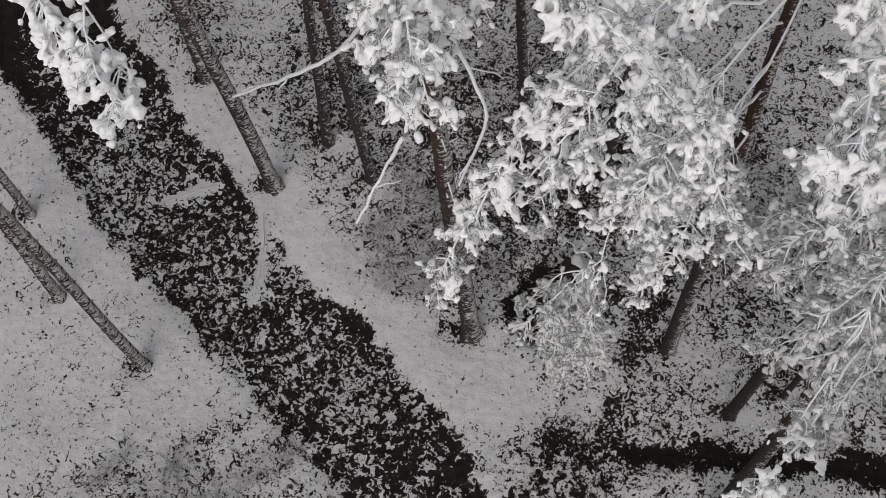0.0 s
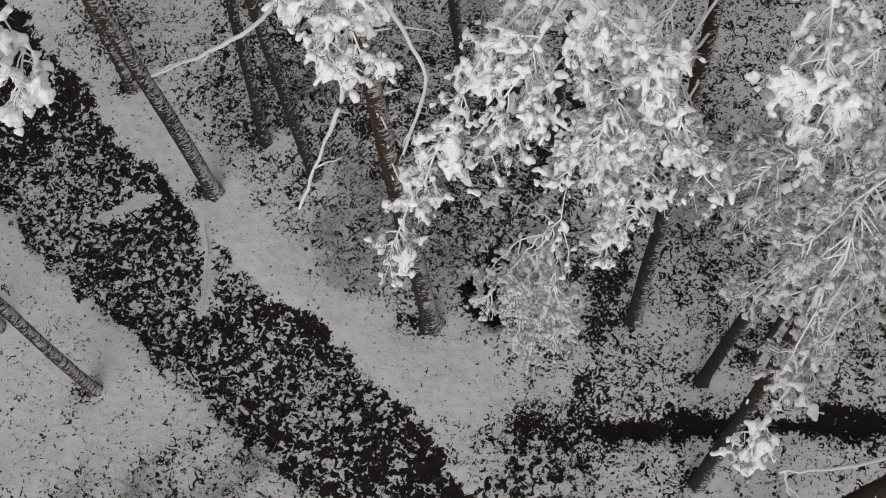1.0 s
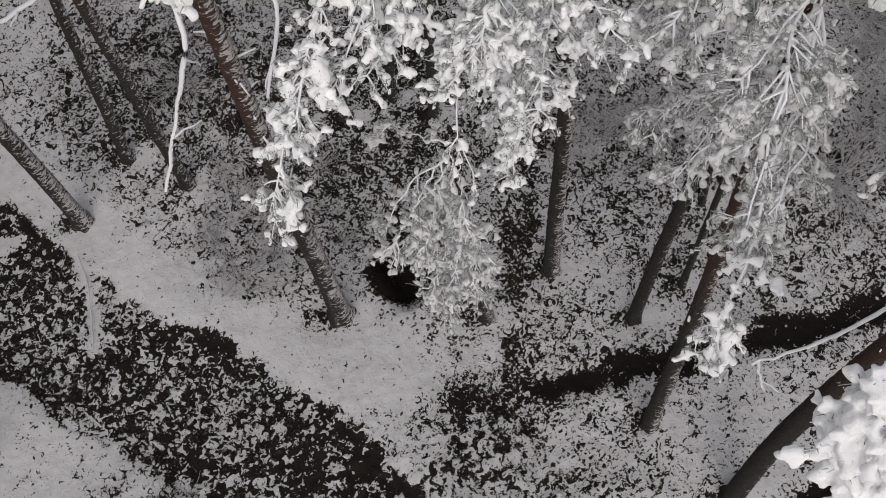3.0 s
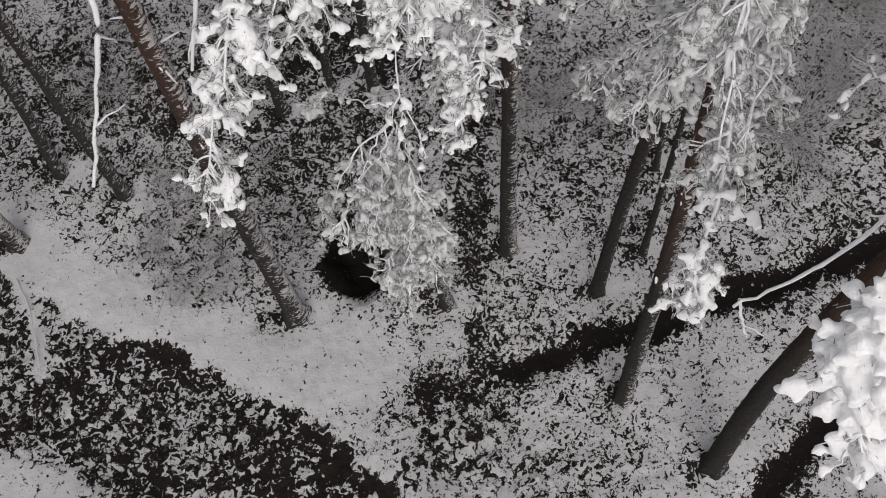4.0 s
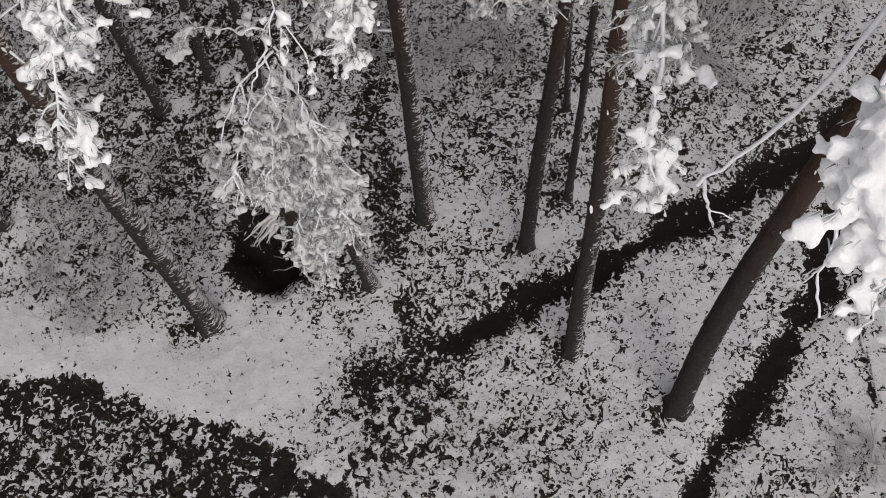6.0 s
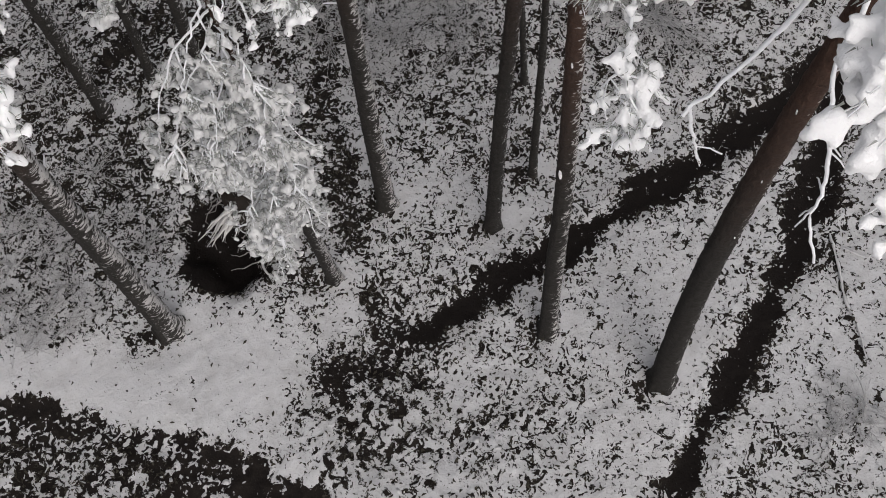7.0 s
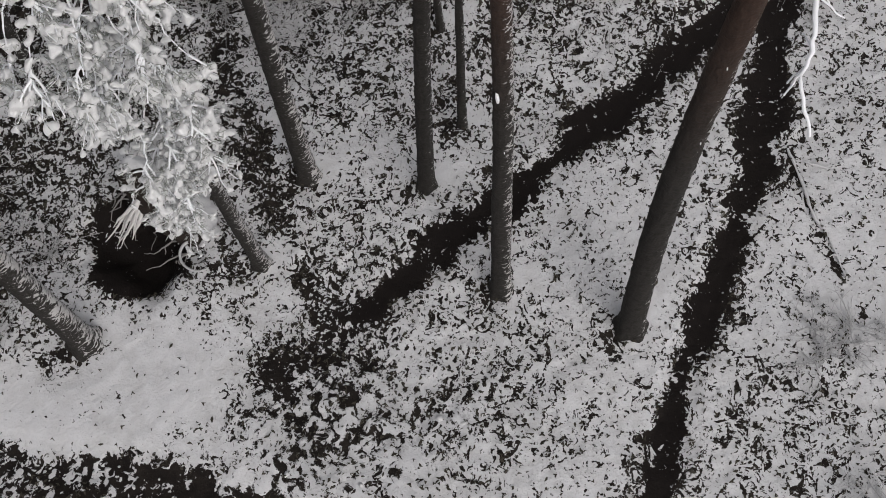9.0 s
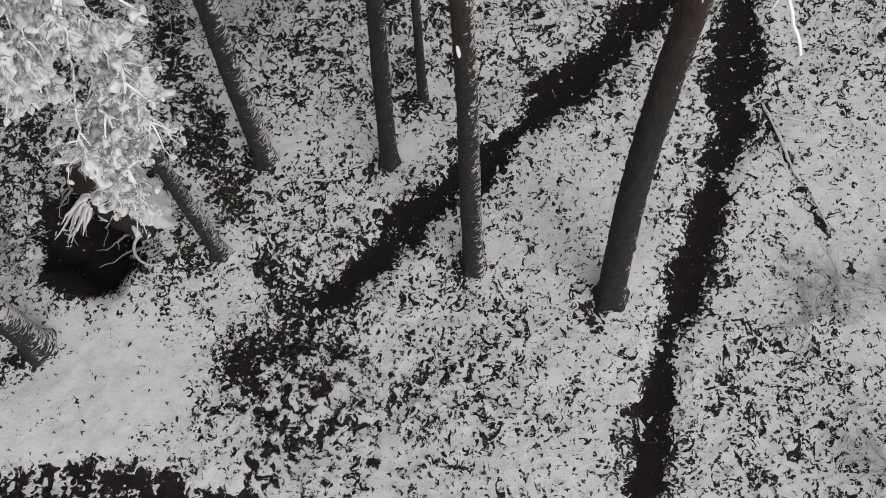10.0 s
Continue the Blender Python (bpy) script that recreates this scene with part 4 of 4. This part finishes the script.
def build_sprigs():
    """Dark curled leaves and dwarf-shrub sprigs that poke through the snow."""
    rng = np.random.default_rng(5)
    x, y = scatter(rng, 190000, (-9.5, 12.0, -2.0, 16.5), lambda s, w: np.clip(s * 0.9, 0.02, 0.4) * (s < 0.7))
    n = len(x)
    z = ground_height(x, y) + rng.uniform(0.0, 0.04, n)
    a = rng.uniform(0, 6.28, n)
    size, bend = rng.uniform(0.02, 0.07, n), rng.uniform(-1.5, 1.5, n)
    width = size * rng.uniform(0.16, 0.34, n)
    pts = []
    for s, w in ((-1, 0.25), (0, 1.0), (1, 0.3)):
        b = a + bend * s
        px, py = x + np.cos(b) * size * s * 0.6, y + np.sin(b) * size * s * 0.6
        pts.append(np.stack([px - np.sin(b) * width * w, py + np.cos(b) * width * w, z + 0.02 * (s == 0) + rng.uniform(0, 0.02, n)], -1))
        pts.append(np.stack([px + np.sin(b) * width * w, py - np.cos(b) * width * w, z + 0.02 * (s == 0) + rng.uniform(0, 0.02, n)], -1))
    verts = np.stack(pts, 1).reshape(-1, 3)
    base = (np.arange(n) * 6)[:, None, None]
    faces = (base + np.array([[0, 1, 3, 2], [2, 3, 5, 4]])[None]).reshape(-1, 4)
    ob = mesh_object("leaf_litter", verts, faces, MAT_SPRIG)
    tagged(ob, "dark curled leaves and sprigs poking through thin snow", "leaf litter", kind="stuff")


def build_clumps():
    """Loose snow clumps that lie on the dark wet track and in the litter."""
    rng = np.random.default_rng(6)
    x, y = scatter(rng, 42000, (-9.5, 9.5, -1.0, 16.5), lambda s, w: np.where((w > 0.6) | (s > 0.92), 0.015, np.where(s > 0.35, 0.20, 0.02)))
    n = len(x)
    broad = coarseness(x, y)
    size = rng.lognormal(-4.2, 0.4, n) * (1 + 0.2 * broad)
    c = np.stack([x, y, ground_height(x, y) + size * 0.25], -1)
    along = np.stack([np.cos(a := rng.uniform(0, 6.28, n)), np.sin(a), rng.normal(0, 0.15, n)], -1)
    v, f = lumps(rng, c, along, size * rng.uniform(0.9, 2.0, n), size * rng.uniform(0.6, 1.15, n), 1, 0.5)
    v[:, 2] = np.repeat(c[:, 2], 12) + (v[:, 2] - np.repeat(c[:, 2], 12)) * 0.4
    ob = mesh_object("snow_clumps", v, f, MAT_SHADED_OLD_SNOW)
    tagged(ob, "small loose snow clumps lying on dark wet litter", "snow", kind="stuff")


def shrub(x, y, reach, stems, seed, girth=0.006):
    """A leafless low shrub whose thin stems carry rime."""
    rng = np.random.default_rng(seed)
    pieces = []
    for _ in range(stems):
        az, rise = rng.uniform(0, 6.28), rng.uniform(0.25, 1.0)
        d = unit(np.array([math.cos(az), math.sin(az), rise]))
        n = reach * rng.uniform(0.5, 1.0)
        u = np.linspace(0, 1, 6)[:, None]
        p = rng.normal(0, 0.05, 3) * (1, 1, 0)
        line = p + d * n * u + np.cumsum(rng.normal(0, 0.02, (6, 3)), 0) * u - np.array([0, 0, 0.25]) * n * u**2
        pieces.append(tube(line, np.linspace(girth, girth * 0.58, 6), 3))
        for _ in range(8):
            k = rng.integers(1, 6)
            e = unit(d + rng.normal(0, 0.6, 3))
            w = n * rng.uniform(0.15, 0.4)
            pieces.append(tube(np.array([line[k], line[k] + e * w * 0.5, line[k] + e * w + rng.normal(0, 0.02, 3)]), (girth * 0.7, girth * 0.57, girth * 0.43), 3))
    v, f = joined(pieces)
    ob = mesh_object("frosted_shrub", v, f, MAT_FROST)
    ob.location = (x, y, float(ground_height(np.array(x), np.array(y))))
    tagged(ob, "leafless low shrub with thin rime-covered stems", "shrub", "frosted shrubs in the snow")


def build_shrubs():
    rng = np.random.default_rng(8)
    for x0, x1, y0, y1, count, reach in ((-1.5, 1.1, 8.7, 11.4, 18, 0.7), (-7.0, -3.2, 4.9, 6.3, 11, 0.6), (5.0, 7.6, -1.6, 0.8, 9, 0.55), (8.8, 12.6, 6.0, 9.8, 26, 1.7),
                                         (-1.0, 3.5, 12.0, 15.0, 10, 0.9), (4.6, 7.4, 8.2, 11.5, 16, 1.15), (9.0, 12.0, 2.6, 4.0, 4, 0.7)):
        for _ in range(count):
            shrub(rng.uniform(x0, x1), rng.uniform(y0, y1), reach * rng.uniform(0.7, 1.2), int(rng.integers(9, 16)), int(rng.integers(1e6)), 0.011 if reach > 1.5 else 0.006)


def fallen_branch(points, girth, label, seed, twigs):
    rng = np.random.default_rng(seed)
    pts = [(x, y, float(ground_height(np.array(x), np.array(y))) + h) for x, y, h in points]
    holder = new("fallen_branch")
    holder.location = pts[0]
    tagged(holder, label, "branch")
    bare_limb(holder, rng, [(x - pts[0][0], y - pts[0][1], z - pts[0][2]) for x, y, z in pts], girth, twigs, (0.45, 1.5), MAT_SHADED_OLD_SNOW)
    holder.children[0].name = "stem"


def root_plate():
    """The upturned root mat of a fallen tree that leans over its pit: earth below, snow on its back, roots and a splintered stump that stick out."""
    rng = np.random.default_rng(12)
    holder = new("root_plate")
    holder.location = (2.38, 8.22, 0)
    tagged(holder, "upturned root mat with splintered roots and smooth snow cap", "tree roots")
    bm_v, bm_f = ball(5)
    wob = np.sin(bm_v @ rng.normal(size=(3, 5)) * 2.2 + rng.uniform(0, 6, 5)).sum(-1, keepdims=True) * 0.05
    fray = np.sin(bm_v @ rng.normal(size=(3, 8)) * 11 + rng.uniform(0, 6, 8)).sum(-1, keepdims=True) * 0.016
    body = bm_v * (1 + wob + fray * 1.6) * np.array([0.32, 0.62, 0.32]) + np.array([-0.02, 0.0, 0.28])
    body[:, 2] += 0.32 * body[:, 1]
    mesh_object("earth_mat", body, bm_f, MAT_SOIL, holder, "dark raw earth between the roots")
    cap = bm_v * (1 + wob + fray) * np.array([0.36, 0.62, 0.20]) + np.array([0.14, 0.02, 0.42])
    n = 70
    turn, out = rng.uniform(0, 6.28, n), np.sqrt(rng.uniform(0.1, 1.0, n))
    spots = np.stack([0.16 + 0.36 * out * np.cos(turn), 0.02 + 0.66 * out * np.sin(turn), 0.52 - 0.16 * out**2 + rng.normal(0, 0.03, n)], -1)
    size = rng.uniform(0.05, 0.13, n)
    extra = lumps(rng, spots, np.stack([np.cos(turn), np.sin(turn), -0.5 + 0 * turn], -1), size * 1.3, size * 0.9, 2, 0.4)
    v, f = joined([(cap, bm_f), extra])
    v[:, 2] += 0.32 * v[:, 1] - 0.9 * np.clip(v[:, 0] - 0.12, 0, 1) - 0.25 * np.clip(0.0 - v[:, 0], 0, 1)
    snow_ob = mesh_object("snow_cap", v, f, MAT_SHADED_OLD_SNOW, holder, "lumpy thick snow cover on the root mat")
    fuse = snow_ob.modifiers.new("fuse", "REMESH")
    fuse.mode, fuse.voxel_size, fuse.use_smooth_shade = "VOXEL", 0.02, True
    settle = snow_ob.modifiers.new("settle", "SMOOTH")
    settle.factor, settle.iterations = 0.5, 2
    # pale torn stump
    foot, tip = np.array([-0.26, 0.20, 0.52]), np.array([-0.80, 0.12, 0.26])
    for k in range(16):
        side = rng.normal(0, 1, 3) * (0.03, 0.05, 0.03)
        u = np.linspace(0, 1, 8)[:, None]
        line = foot + side * 0.7 + (tip - foot + side * 1.6) * u * rng.uniform(0.6, 1.08) + np.cumsum(rng.normal(0, 0.012, (8, 3)), 0)
        a, q = tube(line, np.linspace(rng.uniform(0.03, 0.05), 0.006, 8) * rng.uniform(0.7, 1.2, 8), 6)
        mesh_object("splinter", a, q, MAT_SPLINTER, holder, "pale frayed splinter of torn wood")
    for k in range(14):
        y0 = rng.uniform(-0.6, 0.6)
        start = np.array([-0.30 + rng.uniform(-0.04, 0.1), y0, 0.34 + 0.32 * y0 + rng.uniform(-0.2, 0.12)])
        d = unit(np.array([-1.0, rng.normal(0, 0.6), rng.uniform(-0.9, 0.4)]))
        n = rng.uniform(0.2, 0.6)
        u = np.linspace(0, 1, 9)[:, None]
        line = start + d * n * u + np.cumsum(rng.normal(0, 0.045, (9, 3)), 0) * u - np.array([0, 0, 0.2]) * u**2
        a, q = tube(line, np.linspace(rng.uniform(0.009, 0.018), 0.005, 9), 6)
        mesh_object("root", a, q, MAT_ROOT, holder)
    # a root that curls back over the rim
    u = np.linspace(0, 1, 16)
    turn = 4.4 * u + 0.6
    line = np.stack([-0.32 + 0.15 * np.cos(turn), -0.62 - 0.22 * u + 0.15 * np.sin(turn), 0.16 - 0.05 * u], -1)
    a, q = tube(line, np.linspace(0.024, 0.012, 16), 7)
    mesh_object("root", a, q, MAT_FROST, holder)


build_sprigs()
build_clumps()
build_shrubs()
root_plate()
fallen_branch([(8.45, 2.27, 0.02), (8.1, 1.8, 0.05), (7.83, 1.46, 0.03), (7.62, 1.0, 0.02), (7.35, 0.62, 0.01)], 0.026, "fallen branch with side twigs half sunk in snow", 41, 5)
fallen_branch([(8.42, 1.98, 0.02), (8.5, 1.75, 0.03), (8.56, 1.6, 0.01)], 0.02, "short fallen branch under snow", 42, 2)
fallen_branch([(-3.62, 10.75, 0.06), (-3.6, 10.1, 0.10), (-3.75, 9.4, 0.08), (-3.86, 8.95, 0.05)], 0.017, "snow-covered fallen log lying across the track", 43, 2)
fallen_branch([(-5.5, 11.25, 0.05), (-5.1, 11.35, 0.08), (-4.62, 11.5, 0.05)], 0.017, "short snow-covered log on the track", 44, 1)
